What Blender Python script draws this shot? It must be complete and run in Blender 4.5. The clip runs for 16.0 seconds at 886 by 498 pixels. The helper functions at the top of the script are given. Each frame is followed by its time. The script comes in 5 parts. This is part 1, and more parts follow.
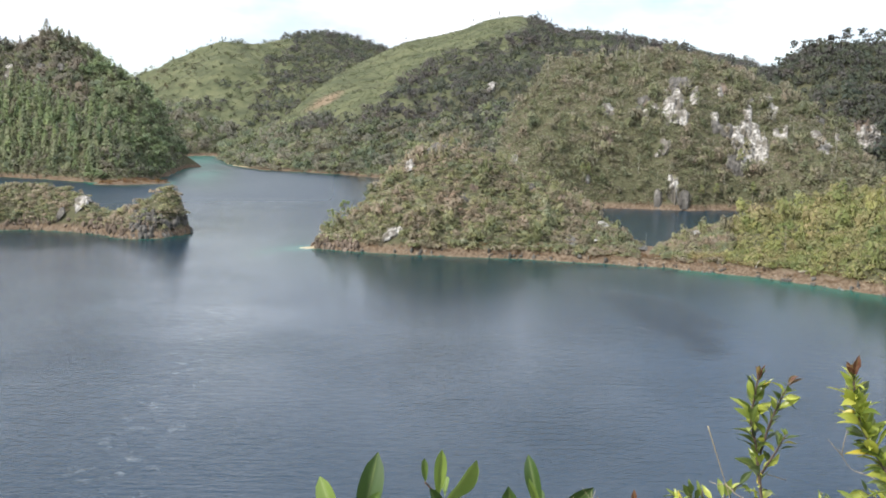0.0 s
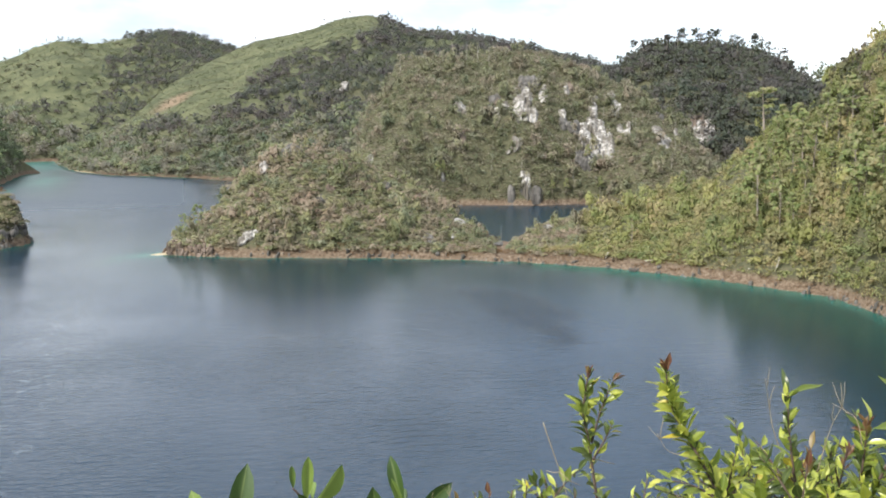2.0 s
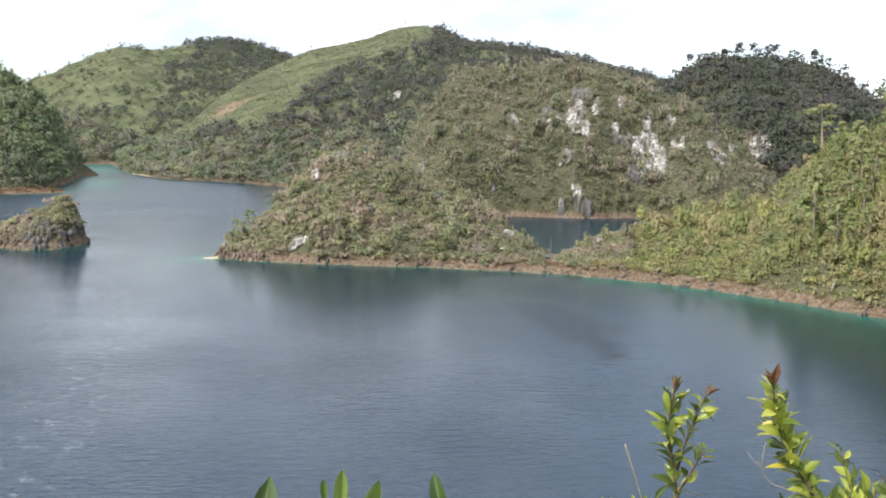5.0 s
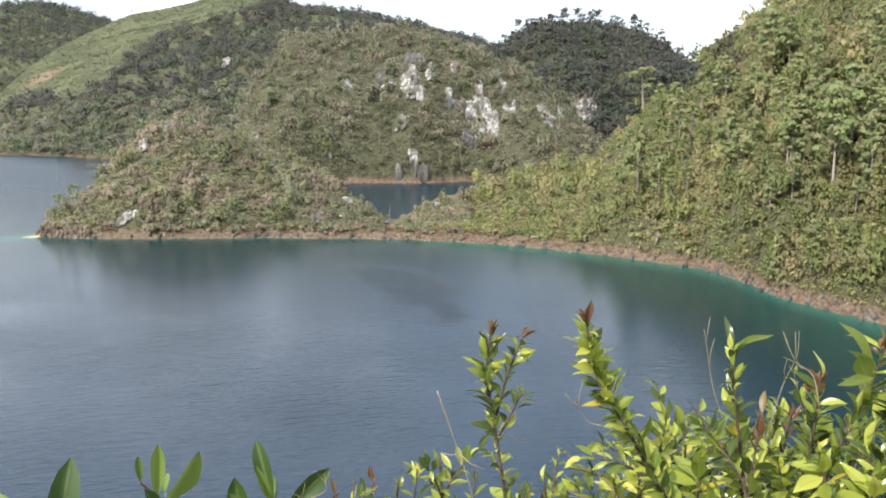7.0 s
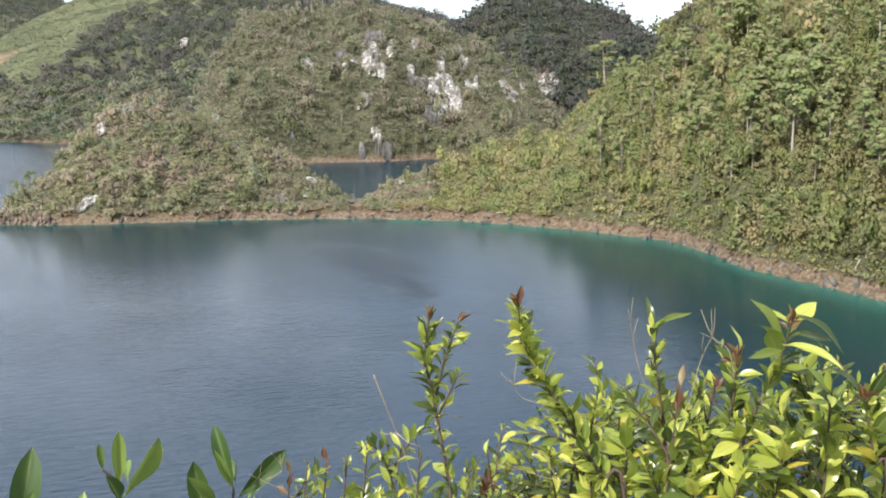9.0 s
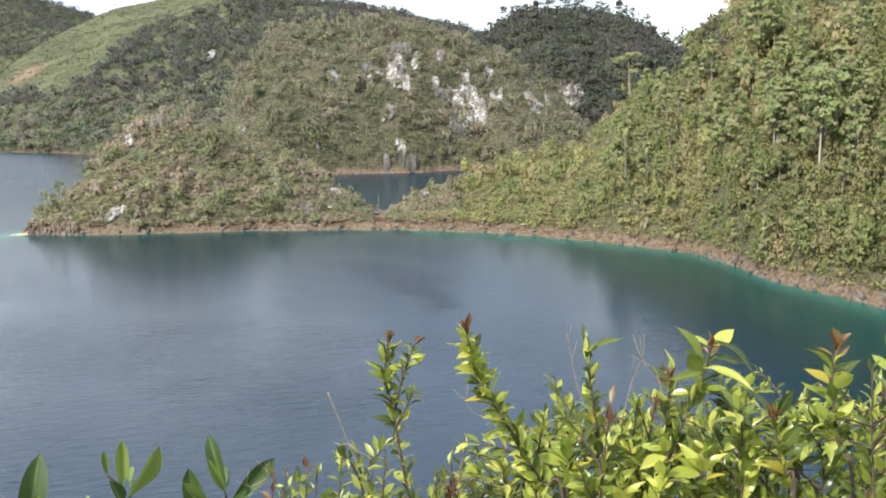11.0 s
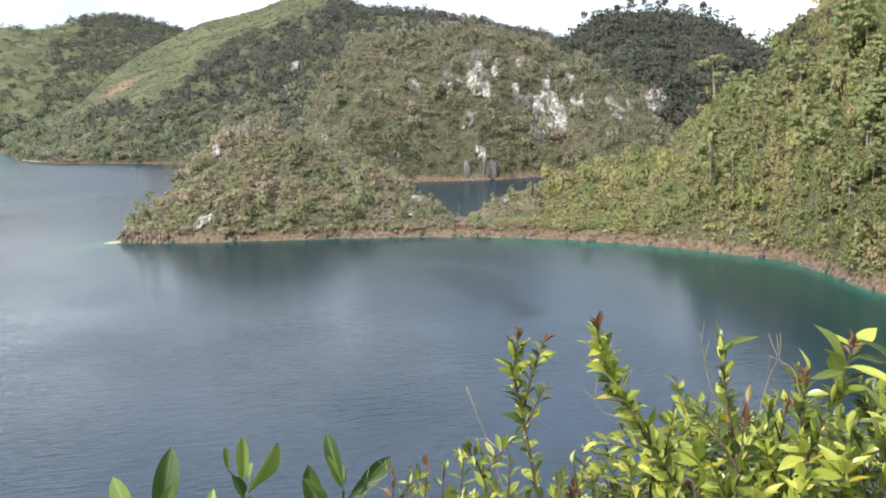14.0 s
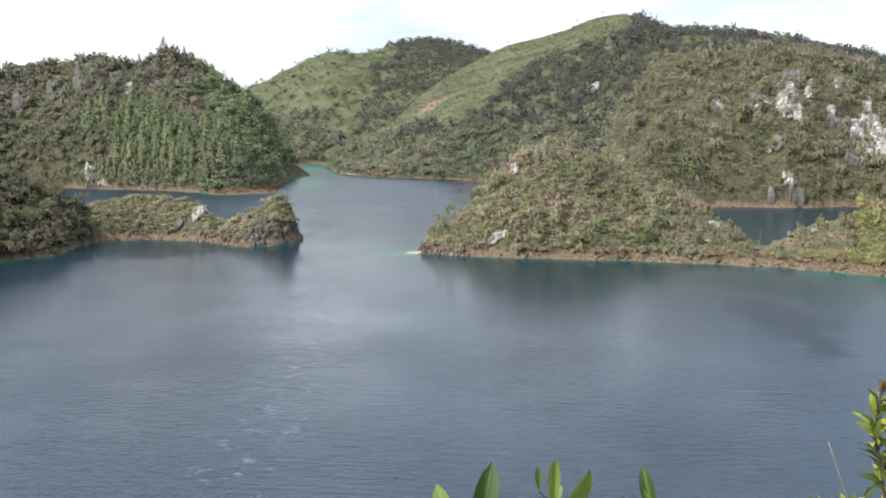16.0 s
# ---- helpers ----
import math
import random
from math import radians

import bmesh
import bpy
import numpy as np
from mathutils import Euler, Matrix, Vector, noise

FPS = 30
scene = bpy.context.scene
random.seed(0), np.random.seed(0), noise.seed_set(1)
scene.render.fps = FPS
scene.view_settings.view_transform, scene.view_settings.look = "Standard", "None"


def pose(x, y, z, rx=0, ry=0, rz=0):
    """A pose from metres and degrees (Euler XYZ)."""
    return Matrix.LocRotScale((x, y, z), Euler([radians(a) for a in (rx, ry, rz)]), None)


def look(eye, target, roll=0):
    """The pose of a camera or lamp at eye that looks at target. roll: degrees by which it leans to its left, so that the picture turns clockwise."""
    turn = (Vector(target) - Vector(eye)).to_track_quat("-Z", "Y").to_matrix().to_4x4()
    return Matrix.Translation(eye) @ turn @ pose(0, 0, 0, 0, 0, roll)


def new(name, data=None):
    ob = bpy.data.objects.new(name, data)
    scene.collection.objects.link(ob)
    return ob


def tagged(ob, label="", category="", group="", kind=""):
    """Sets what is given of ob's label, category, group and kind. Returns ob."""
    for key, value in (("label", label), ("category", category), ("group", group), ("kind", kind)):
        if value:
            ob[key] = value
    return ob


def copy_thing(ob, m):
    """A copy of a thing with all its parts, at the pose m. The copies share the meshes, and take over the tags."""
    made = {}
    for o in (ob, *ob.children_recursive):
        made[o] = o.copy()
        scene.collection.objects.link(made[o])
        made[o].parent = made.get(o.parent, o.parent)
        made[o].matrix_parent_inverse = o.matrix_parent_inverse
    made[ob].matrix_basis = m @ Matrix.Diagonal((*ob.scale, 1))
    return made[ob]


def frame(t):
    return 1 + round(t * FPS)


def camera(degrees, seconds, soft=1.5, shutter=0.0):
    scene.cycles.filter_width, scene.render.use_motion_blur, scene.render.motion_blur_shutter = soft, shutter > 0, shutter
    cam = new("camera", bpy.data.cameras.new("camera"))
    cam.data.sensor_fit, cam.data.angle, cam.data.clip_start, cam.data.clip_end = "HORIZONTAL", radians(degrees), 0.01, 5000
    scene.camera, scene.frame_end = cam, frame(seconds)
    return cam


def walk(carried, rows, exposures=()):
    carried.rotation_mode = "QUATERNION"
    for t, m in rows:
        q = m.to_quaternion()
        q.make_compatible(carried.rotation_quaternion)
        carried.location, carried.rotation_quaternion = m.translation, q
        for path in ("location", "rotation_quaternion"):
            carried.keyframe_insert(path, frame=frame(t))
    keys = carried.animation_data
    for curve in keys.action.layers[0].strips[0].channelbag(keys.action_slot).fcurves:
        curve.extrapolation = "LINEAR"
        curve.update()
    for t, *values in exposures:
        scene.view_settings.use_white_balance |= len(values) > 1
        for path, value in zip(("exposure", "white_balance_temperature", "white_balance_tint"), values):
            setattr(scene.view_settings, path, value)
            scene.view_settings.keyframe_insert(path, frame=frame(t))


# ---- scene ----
from math import pi, sin, cos

cam = camera(50.94, 16.0, soft=1.85)
PATH = [
    (0, -0.031, 0.051, 49.992, 81.75, -0.7, -0.0),
    (0.5, -0.022, 0.021, 50.008, 81.89, 0.39, -0.33),
    (1, -0.019, -0.037, 50.049, 82.07, 0.24, -2.62),
    (1.5, -0.058, 0.065, 49.987, 81.72, -0.43, -8.06),
    (2, -0.035, -0.062, 50.041, 81.77, -0.01, -8.89),
    (2.5, -0.044, -0.107, 50.061, 82.55, -0.57, -8.45),
    (3, -0.055, -0.002, 50.011, 81.95, -0.53, -8.29),
    (3.5, -0.020, -0.006, 50.020, 82.5, -0.82, -7.69),
    (4, -0.024, -0.000, 50.014, 80.56, -1.01, -6.05),
    (4.2, -0.017, 0.032, 50.005, 82.61, -1.82, -6.31),
    (6.5, -0.012, 0.209, 49.942, 81.23, 1.52, -5.0),
    (7, 0.034, 0.204, 49.940, 80.45, -0.34, -15.77),
    (7.5, 0.072, 0.209, 49.943, 79.1, -0.25, -20.34),
    (8, 0.069, 0.242, 49.932, 78.75, 0.42, -19.89),
    (8.5, 0.087, 0.183, 49.956, 78.88, 0.43, -18.84),
    (9, 0.051, 0.137, 49.966, 79.06, 0.68, -18.08),
    (9.2, 0.045, 0.129, 49.968, 79.21, 0.5, -17.6),
    (11.5, 0.108, -0.029, 50.022, 79.8, 0.74, -15.91),
    (12, 0.077, -0.022, 50.016, 79.06, 0.46, -14.55),
    (12.5, 0.093, -0.076, 50.036, 78.86, 0.95, -13.97),
    (13, 0.063, -0.055, 50.025, 79.02, 1.14, -13.69),
    (13.5, 0.026, -0.100, 50.042, 79.95, 1.6, -12.78),
    (14, 0.031, -0.005, 50.006, 80.31, 1.66, -11.72),
    (14.5, 0.038, -0.019, 50.016, 80.35, 1.85, -9.39),
    (15, -0.024, 0.063, 49.992, 80.92, 2.0, -4.81),
    (15.5, -0.074, 0.053, 49.998, 81.59, 1.58, 1.46),
    (16, -0.039, 0.021, 50.014, 81.99, 1.13, 6.32),
]
walk(cam, [(t, pose(x, y, z, rx, ry, rz)) for t, x, y, z, rx, ry, rz in PATH], [(0.0, 0.78), (2.0, 0.83), (6.5, 0.83), (7.0, 0.87), (8.5, 0.94), (12.0, 0.93), (14.0, 0.90), (15.0, 0.87), (16.0, 0.74)])

# ---- light ----
SUN_AZ, SUN_EL = 122.0, 44.0      # degrees to the left of the view, and above the horizon
world = bpy.data.worlds.new("sky")
scene.world = world
world.use_nodes = True


def sky_nodes():
    nt = world.node_tree
    n, l = nt.nodes, nt.links
    n.clear()
    out, bg = n.new("ShaderNodeOutputWorld"), n.new("ShaderNodeBackground")
    sky = n.new("ShaderNodeTexSky")
    sky.sky_type, sky.sun_disc = "NISHITA", False
    sky.sun_elevation, sky.sun_rotation = radians(SUN_EL), radians(-SUN_AZ)
    sky.altitude, sky.dust_density = 1500, 2.0
    co, mp = n.new("ShaderNodeTexCoord"), n.new("ShaderNodeMapping")
    mp.inputs["Scale"].default_value = (1.0, 1.0, 2.6)
    mp.inputs["Location"].default_value = (0.35, 0.1, 0.2)
    big = n.new("ShaderNodeTexNoise")
    big.inputs["Scale"].default_value, big.inputs["Detail"].default_value = 2.2, 7.0
    big.inputs["Roughness"].default_value = 0.55
    cover = n.new("ShaderNodeValToRGB")
    cover.color_ramp.elements[0].position, cover.color_ramp.elements[1].position = 0.33, 0.51
    shade = n.new("ShaderNodeTexNoise")
    shade.inputs["Scale"].default_value, shade.inputs["Detail"].default_value = 5.0, 6.0
    tone = n.new("ShaderNodeValToRGB")
    tone.color_ramp.elements[0].position, tone.color_ramp.elements[1].position = 0.35, 0.62
    tone.color_ramp.elements[0].color = (4.1, 4.5, 5.2, 1)
    tone.color_ramp.elements[1].color = (8.4, 8.75, 9.3, 1)
    mix = n.new("ShaderNodeMix")
    mix.data_type = "RGBA"
    l.new(co.outputs["Generated"], mp.inputs["Vector"])
    for t in (big, shade):
        l.new(mp.outputs["Vector"], t.inputs["Vector"])
    l.new(big.outputs["Fac"], cover.inputs["Fac"])
    l.new(shade.outputs["Fac"], tone.inputs["Fac"])
    l.new(cover.outputs["Color"], mix.inputs["Factor"])
    l.new(sky.outputs["Color"], mix.inputs[6])
    l.new(tone.outputs["Color"], mix.inputs[7])
    l.new(mix.outputs[2], bg.inputs["Color"])
    bg.inputs["Strength"].default_value = 0.124
    l.new(bg.outputs["Background"], out.inputs["Surface"])


sky_nodes()
sun = new("sun", bpy.data.lights.new("sun", "SUN"))
sun.data.energy, sun.data.angle, sun.data.color = 3.15, radians(1.5), (1.0, 0.95, 0.86)
away = Vector((-sin(radians(SUN_AZ)) * cos(radians(SUN_EL)), cos(radians(SUN_AZ)) * cos(radians(SUN_EL)), sin(radians(SUN_EL))))
sun.matrix_world = look(away * 500, (0, 0, 0))


# ---- materials ----
def material(name):
    m = bpy.data.materials.new(name)
    m.use_nodes = True
    nt = m.node_tree
    return m, nt.nodes, nt.links, nt.nodes["Principled BSDF"]


def ramp_node(n, stops):
    r = n.new("ShaderNodeValToRGB")
    e = r.color_ramp.elements
    while len(e) < len(stops):
        e.new(0.5)
    for el, (p, c) in zip(e, stops):
        el.position, el.color = p, (*c, 1)
    return r


def noise_node(n, l, scale, detail=5.0, rough=0.55, vector=None):
    t = n.new("ShaderNodeTexNoise")
    t.inputs["Scale"].default_value, t.inputs["Detail"].default_value, t.inputs["Roughness"].default_value = scale, detail, rough
    if vector is not None:
        l.new(vector, t.inputs["Vector"])
    return t


def math_node(n, l, op, a, b):
    t = n.new("ShaderNodeMath")
    t.operation = op
    for i, v in enumerate((a, b)):
        if isinstance(v, (int, float)):
            t.inputs[i].default_value = v
        else:
            l.new(v, t.inputs[i])
    return t.outputs[0]


def mix_node(n, l, fac, a, b):
    t = n.new("ShaderNodeMix")
    t.data_type = "RGBA"
    for i, v in ((0, fac), (6, a), (7, b)):
        if isinstance(v, (int, float)):
            t.inputs[i].default_value = v
        elif isinstance(v, tuple):
            t.inputs[i].default_value = (*v, 1)
        else:
            l.new(v, t.inputs[i])
    return t.outputs[2]


def foliage(name, stops, patch=0.02, translucent=0.5, rough=0.65, vary=1.0):
    """Leaves of one kind of cover: a tint for each plant, one for each clump, and drier patches."""
    m, n, l, b = material(name)
    geo, at = n.new("ShaderNodeNewGeometry"), n.new("ShaderNodeAttribute")
    at.attribute_name = "plant_tint"
    nz = noise_node(n, l, patch, 4.0, 0.6, geo.outputs["Position"])
    v = math_node(n, l, "MULTIPLY_ADD", at.outputs["Fac"], 0.34)
    v.node.inputs[2].default_value = 0.04
    w = math_node(n, l, "MULTIPLY_ADD", geo.outputs["Random Per Island"], 0.11)
    l.new(v, w.node.inputs[2])
    x = math_node(n, l, "MULTIPLY_ADD", nz.outputs["Fac"], 0.75)
    y = math_node(n, l, "SUBTRACT", w, 0.16)
    l.new(y, x.node.inputs[2])
    near = noise_node(n, l, patch * 5, 3.0, 0.6, geo.outputs["Position"])
    x2 = math_node(n, l, "MULTIPLY_ADD", near.outputs["Fac"], 0.5)
    l.new(math_node(n, l, "SUBTRACT", x, 0.25), x2.node.inputs[2])
    r = ramp_node(n, stops)
    l.new(x2, r.inputs["Fac"])
    # some plants greyer or browner, some fresher green
    hue = math_node(n, l, "FRACT", math_node(n, l, "MULTIPLY", at.outputs["Fac"], 17.3), 0.0)
    stand = noise_node(n, l, patch * 3, 3.0, 0.55, geo.outputs["Position"])
    hz = math_node(n, l, "MULTIPLY_ADD", hue, 0.45)
    l.new(math_node(n, l, "SUBTRACT", math_node(n, l, "MULTIPLY", stand.outputs["Fac"], 1.3), 0.37), hz.node.inputs[2])
    kinds = ramp_node(n, [(0.2, (0.80, 0.98, 0.86)), (0.42, (0.97, 1.09, 0.74)), (0.55, (1.0, 1.0, 1.0)), (0.7, (1.05, 0.99, 0.98)), (0.92, (1.11, 0.975, 0.94))])
    l.new(hz, kinds.inputs["Fac"])
    tone = n.new("ShaderNodeMix")
    tone.data_type, tone.blend_type = "RGBA", "MULTIPLY"
    tone.inputs[0].default_value = vary
    l.new(r.outputs["Color"], tone.inputs[6])
    l.new(kinds.outputs["Color"], tone.inputs[7])
    l.new(tone.outputs[2], b.inputs["Base Color"])
    b.inputs["Roughness"].default_value = rough
    b.inputs["Specular IOR Level"].default_value = 0.25
    tr, mx = n.new("ShaderNodeBsdfTranslucent"), n.new("ShaderNodeMixShader")
    l.new(tone.outputs[2], tr.inputs["Color"])
    mx.inputs[0].default_value = translucent
    l.new(b.outputs[0], mx.inputs[1])
    l.new(tr.outputs[0], mx.inputs[2])
    l.new(mx.outputs[0], n["Material Output"].inputs["Surface"])
    return m


SHRUB = foliage("shrub_leaves", [(0.08, (0.170, 0.172, 0.127)), (0.33, (0.259, 0.244, 0.176)), (0.55, (0.352, 0.315, 0.239)), (0.76, (0.465, 0.393, 0.319)), (0.95, (0.528, 0.417, 0.366))], 0.03)
CLIFFSIDE = foliage("cliffside_leaves", [(0.08, (0.138, 0.146, 0.106)), (0.33, (0.215, 0.214, 0.151)), (0.55, (0.295, 0.275, 0.207)), (0.76, (0.389, 0.340, 0.277)), (0.95, (0.447, 0.368, 0.317))], 0.03, vary=0.7)
SLOPE = foliage("slope_leaves", [(0.08, (0.196, 0.209, 0.113)), (0.36, (0.293, 0.292, 0.150)), (0.6, (0.392, 0.360, 0.193)), (0.85, (0.549, 0.465, 0.290))], 0.03, vary=0.85)
GROVE = foliage("grove_leaves", [(0.08, (0.159, 0.179, 0.095)), (0.36, (0.238, 0.248, 0.126)), (0.6, (0.320, 0.306, 0.161)), (0.85, (0.447, 0.397, 0.242))], 0.03, vary=0.85)
WOODS = foliage("forest_leaves", [(0.1, (0.092, 0.090, 0.071)), (0.45, (0.147, 0.137, 0.104)), (0.7, (0.198, 0.176, 0.131)), (0.9, (0.257, 0.218, 0.163))], 0.01)
RIDGEWOODS = foliage("ridge_leaves", [(0.1, (0.137, 0.139, 0.121)), (0.45, (0.221, 0.213, 0.176)), (0.7, (0.294, 0.274, 0.223)), (0.9, (0.384, 0.339, 0.276))], 0.01)
MEADOW = foliage("mountain_leaves", [(0.15, (0.084, 0.090, 0.061)), (0.4, (0.113, 0.117, 0.078)), (0.65, (0.139, 0.140, 0.091)), (0.9, (0.166, 0.158, 0.111))], 0.004)
NEEDLES = foliage("pine_needles", [(0.1, (0.204, 0.231, 0.123)), (0.5, (0.326, 0.336, 0.183)), (0.9, (0.463, 0.434, 0.271))], 0.2)
LAKESIDE = foliage("lakeside_leaves", [(0.1, (0.117, 0.132, 0.111)), (0.45, (0.216, 0.218, 0.178)), (0.7, (0.306, 0.295, 0.226)), (0.9, (0.408, 0.375, 0.314))], 0.01)
VALLEY = foliage("valley_leaves", [(0.1, (0.129, 0.137, 0.121)), (0.45, (0.207, 0.209, 0.174)), (0.7, (0.282, 0.274, 0.219)), (0.9, (0.372, 0.346, 0.288))], 0.012)
KNOLL = foliage("knoll_leaves", [(0.1, (0.151, 0.184, 0.122)), (0.45, (0.241, 0.276, 0.177)), (0.7, (0.318, 0.351, 0.221)), (0.9, (0.414, 0.429, 0.290))], 0.02, vary=0.7)
# Far woods: cloud shade and greying haze are put into this leaf colour.
SHADEDWOODS = foliage("shaded_far_leaves", [(0.1, (0.088, 0.090, 0.091)), (0.45, (0.119, 0.116, 0.116)), (0.7, (0.147, 0.143, 0.135)), (0.9, (0.182, 0.171, 0.160))], 0.008)
# Pine hill leaves, with the hill's cloud shade put into the colour.
SHADEDPINES = foliage("shaded_pine_leaves", [(0.1, (0.083, 0.086, 0.086)), (0.45, (0.117, 0.118, 0.112)), (0.7, (0.147, 0.144, 0.133)), (0.9, (0.184, 0.177, 0.161))], 0.01)
DRY = foliage("bank_growth", [(0.1, (0.086, 0.046, 0.026)), (0.45, (0.179, 0.097, 0.048)), (0.7, (0.245, 0.149, 0.072)), (0.9, (0.187, 0.154, 0.054))], 0.06)


def ground_material():
    m, n, l, b = material("earth_and_growth")
    geo, sep = n.new("ShaderNodeNewGeometry"), n.new("ShaderNodeSeparateXYZ")
    l.new(geo.outputs["Position"], sep.inputs[0])
    a = noise_node(n, l, 0.05, 6.0, 0.6, geo.outputs["Position"])
    f = noise_node(n, l, 0.9, 8.0, 0.65, geo.outputs["Position"])
    green = ramp_node(n, [(0.3, (0.052, 0.056, 0.034)), (0.5, (0.088, 0.089, 0.053)), (0.68, (0.13, 0.117, 0.075))])
    l.new(f.outputs["Fac"], green.inputs["Fac"])
    bank = ramp_node(n, [(0.28, (0.045, 0.033, 0.024)), (0.45, (0.118, 0.084, 0.058)), (0.6, (0.195, 0.152, 0.112)), (0.76, (0.31, 0.268, 0.218))])
    l.new(f.outputs["Fac"], bank.inputs["Fac"])
    far = n.new("ShaderNodeAttribute")
    far.attribute_name = "scar"
    hz = math_node(n, l, "MULTIPLY_ADD", f.outputs["Fac"], 2.4)
    l.new(sep.outputs["Z"], hz.node.inputs[2])
    k = n.new("ShaderNodeMapRange")
    for i, v in ((1, 3.4), (2, 5.2), (3, 1.0), (4, 0.0)):
        k.inputs[i].default_value = v
    l.new(hz, k.inputs[0])
    c = mix_node(n, l, k.outputs[0], green.outputs["Color"], bank.outputs["Color"])
    soil = ramp_node(n, [(0.3, (0.16, 0.115, 0.075)), (0.7, (0.24, 0.185, 0.13))])
    l.new(a.outputs["Fac"], soil.inputs["Fac"])
    grassy = n.new("ShaderNodeAttribute")
    grassy.attribute_name = "meadow"
    turf = ramp_node(n, [(0.38, (0.062, 0.07, 0.041)), (0.5, (0.096, 0.106, 0.059)), (0.62, (0.13, 0.136, 0.075))])
    clumpy = noise_node(n, l, 0.035, 9.0, 0.72, geo.outputs["Position"])
    l.new(clumpy.outputs["Fac"], turf.inputs["Fac"])
    c = mix_node(n, l, grassy.outputs["Fac"], c, turf.outputs["Color"])
    c = mix_node(n, l, far.outputs["Fac"], c, soil.outputs["Color"])
    beach = n.new("ShaderNodeAttribute")
    beach.attribute_name = "sand"
    grain = ramp_node(n, [(0.3, (0.34, 0.28, 0.19)), (0.7, (0.46, 0.39, 0.28))])
    l.new(f.outputs["Fac"], grain.inputs["Fac"])
    c = mix_node(n, l, beach.outputs["Fac"], c, grain.outputs["Color"])
    l.new(c, b.inputs["Base Color"])
    b.inputs["Roughness"].default_value = 0.95
    b.inputs["Specular IOR Level"].default_value = 0.1
    bp = n.new("ShaderNodeBump")
    bp.inputs["Strength"].default_value, bp.inputs["Distance"].default_value = 0.6, 0.5
    l.new(f.outputs["Fac"], bp.inputs["Height"])
    l.new(bp.outputs[0], b.inputs["Normal"])
    return m


def water_material():
    m, n, l, b = material("lake_water")
    geo, sh = n.new("ShaderNodeNewGeometry"), n.new("ShaderNodeAttribute")
    sh.attribute_name = "shallows"
    deep = ramp_node(n, [(0.0, (0.002, 0.0195, 0.042)), (0.25, (0.003, 0.022, 0.030)), (0.5, (0.003, 0.040, 0.038)), (0.8, (0.005, 0.085, 0.068)), (1.0, (0.03, 0.125, 0.095))])
    l.new(sh.outputs["Fac"], deep.inputs["Fac"])
    fo = n.new("ShaderNodeAttribute")
    fo.attribute_name = "foam_line"
    fn = noise_node(n, l, 0.3, 7.0, 0.72, geo.outputs["Position"])
    fr = ramp_node(n, [(0.55, (0, 0, 0)), (0.68, (1, 1, 1))])
    l.new(fn.outputs["Fac"], fr.inputs["Fac"])
    ff = math_node(n, l, "MULTIPLY", fo.outputs["Fac"], fr.outputs["Color"])
    ff = math_node(n, l, "MULTIPLY", ff, 0.3)
    wc = mix_node(n, l, ff, deep.outputs["Color"], (0.55, 0.60, 0.62))
    l.new(wc, b.inputs["Base Color"])
    b.inputs["IOR"].default_value = 1.333
    mp = n.new("ShaderNodeMapping")
    mp.inputs["Scale"].default_value = (0.30, 1.0, 1.0)
    mp.inputs["Rotation"].default_value = (0, 0, radians(12))
    l.new(geo.outputs["Position"], mp.inputs["Vector"])
    small = noise_node(n, l, 0.75, 4.0, 0.6, mp.outputs["Vector"])
    large = noise_node(n, l, 0.02, 3.0, 0.5, geo.outputs["Position"])
    amp = n.new("ShaderNodeMapRange")
    for i, v in ((1, 0.36), (2, 0.64), (3, 0.45), (4, 1.0)):
        amp.inputs[i].default_value = v
    l.new(large.outputs["Fac"], amp.inputs[0])
    sheltered = n.new("ShaderNodeAttribute")
    sheltered.attribute_name = "offshore"
    calm = n.new("ShaderNodeMapRange")
    for i, v in ((1, 0.0), (2, 0.7), (3, 0.24), (4, 0.07)):
        calm.inputs[i].default_value = v
    l.new(sheltered.outputs["Fac"], calm.inputs[0])
    fetch = n.new("ShaderNodeAttribute")
    fetch.attribute_name = "fetch"
    chop = math_node(n, l, "MULTIPLY_ADD", fetch.outputs["Fac"], 0.24)
    l.new(calm.outputs[0], chop.node.inputs[2])
    l.new(chop, b.inputs["Roughness"])
    wind = math_node(n, l, "MULTIPLY_ADD", sheltered.outputs["Fac"], 0.86)
    wind.node.inputs[2].default_value = 0.14
    wind = math_node(n, l, "MULTIPLY", wind, amp.outputs[0])
    gust = n.new("ShaderNodeAttribute")
    gust.attribute_name = "gust"
    slick = n.new("ShaderNodeAttribute")
    slick.attribute_name = "slick"
    wind = math_node(n, l, "ADD", wind, math_node(n, l, "MULTIPLY", gust.outputs["Fac"], 1.5))
    wind = math_node(n, l, "MULTIPLY", wind, math_node(n, l, "SUBTRACT", 1.0, math_node(n, l, "MULTIPLY", slick.outputs["Fac"], 0.9)))
    bp = n.new("ShaderNodeBump")
    bp.inputs["Distance"].default_value = 0.30
    l.new(wind, bp.inputs["Strength"])
    l.new(small.outputs["Fac"], bp.inputs["Height"])
    l.new(bp.outputs[0], b.inputs["Normal"])
    return m


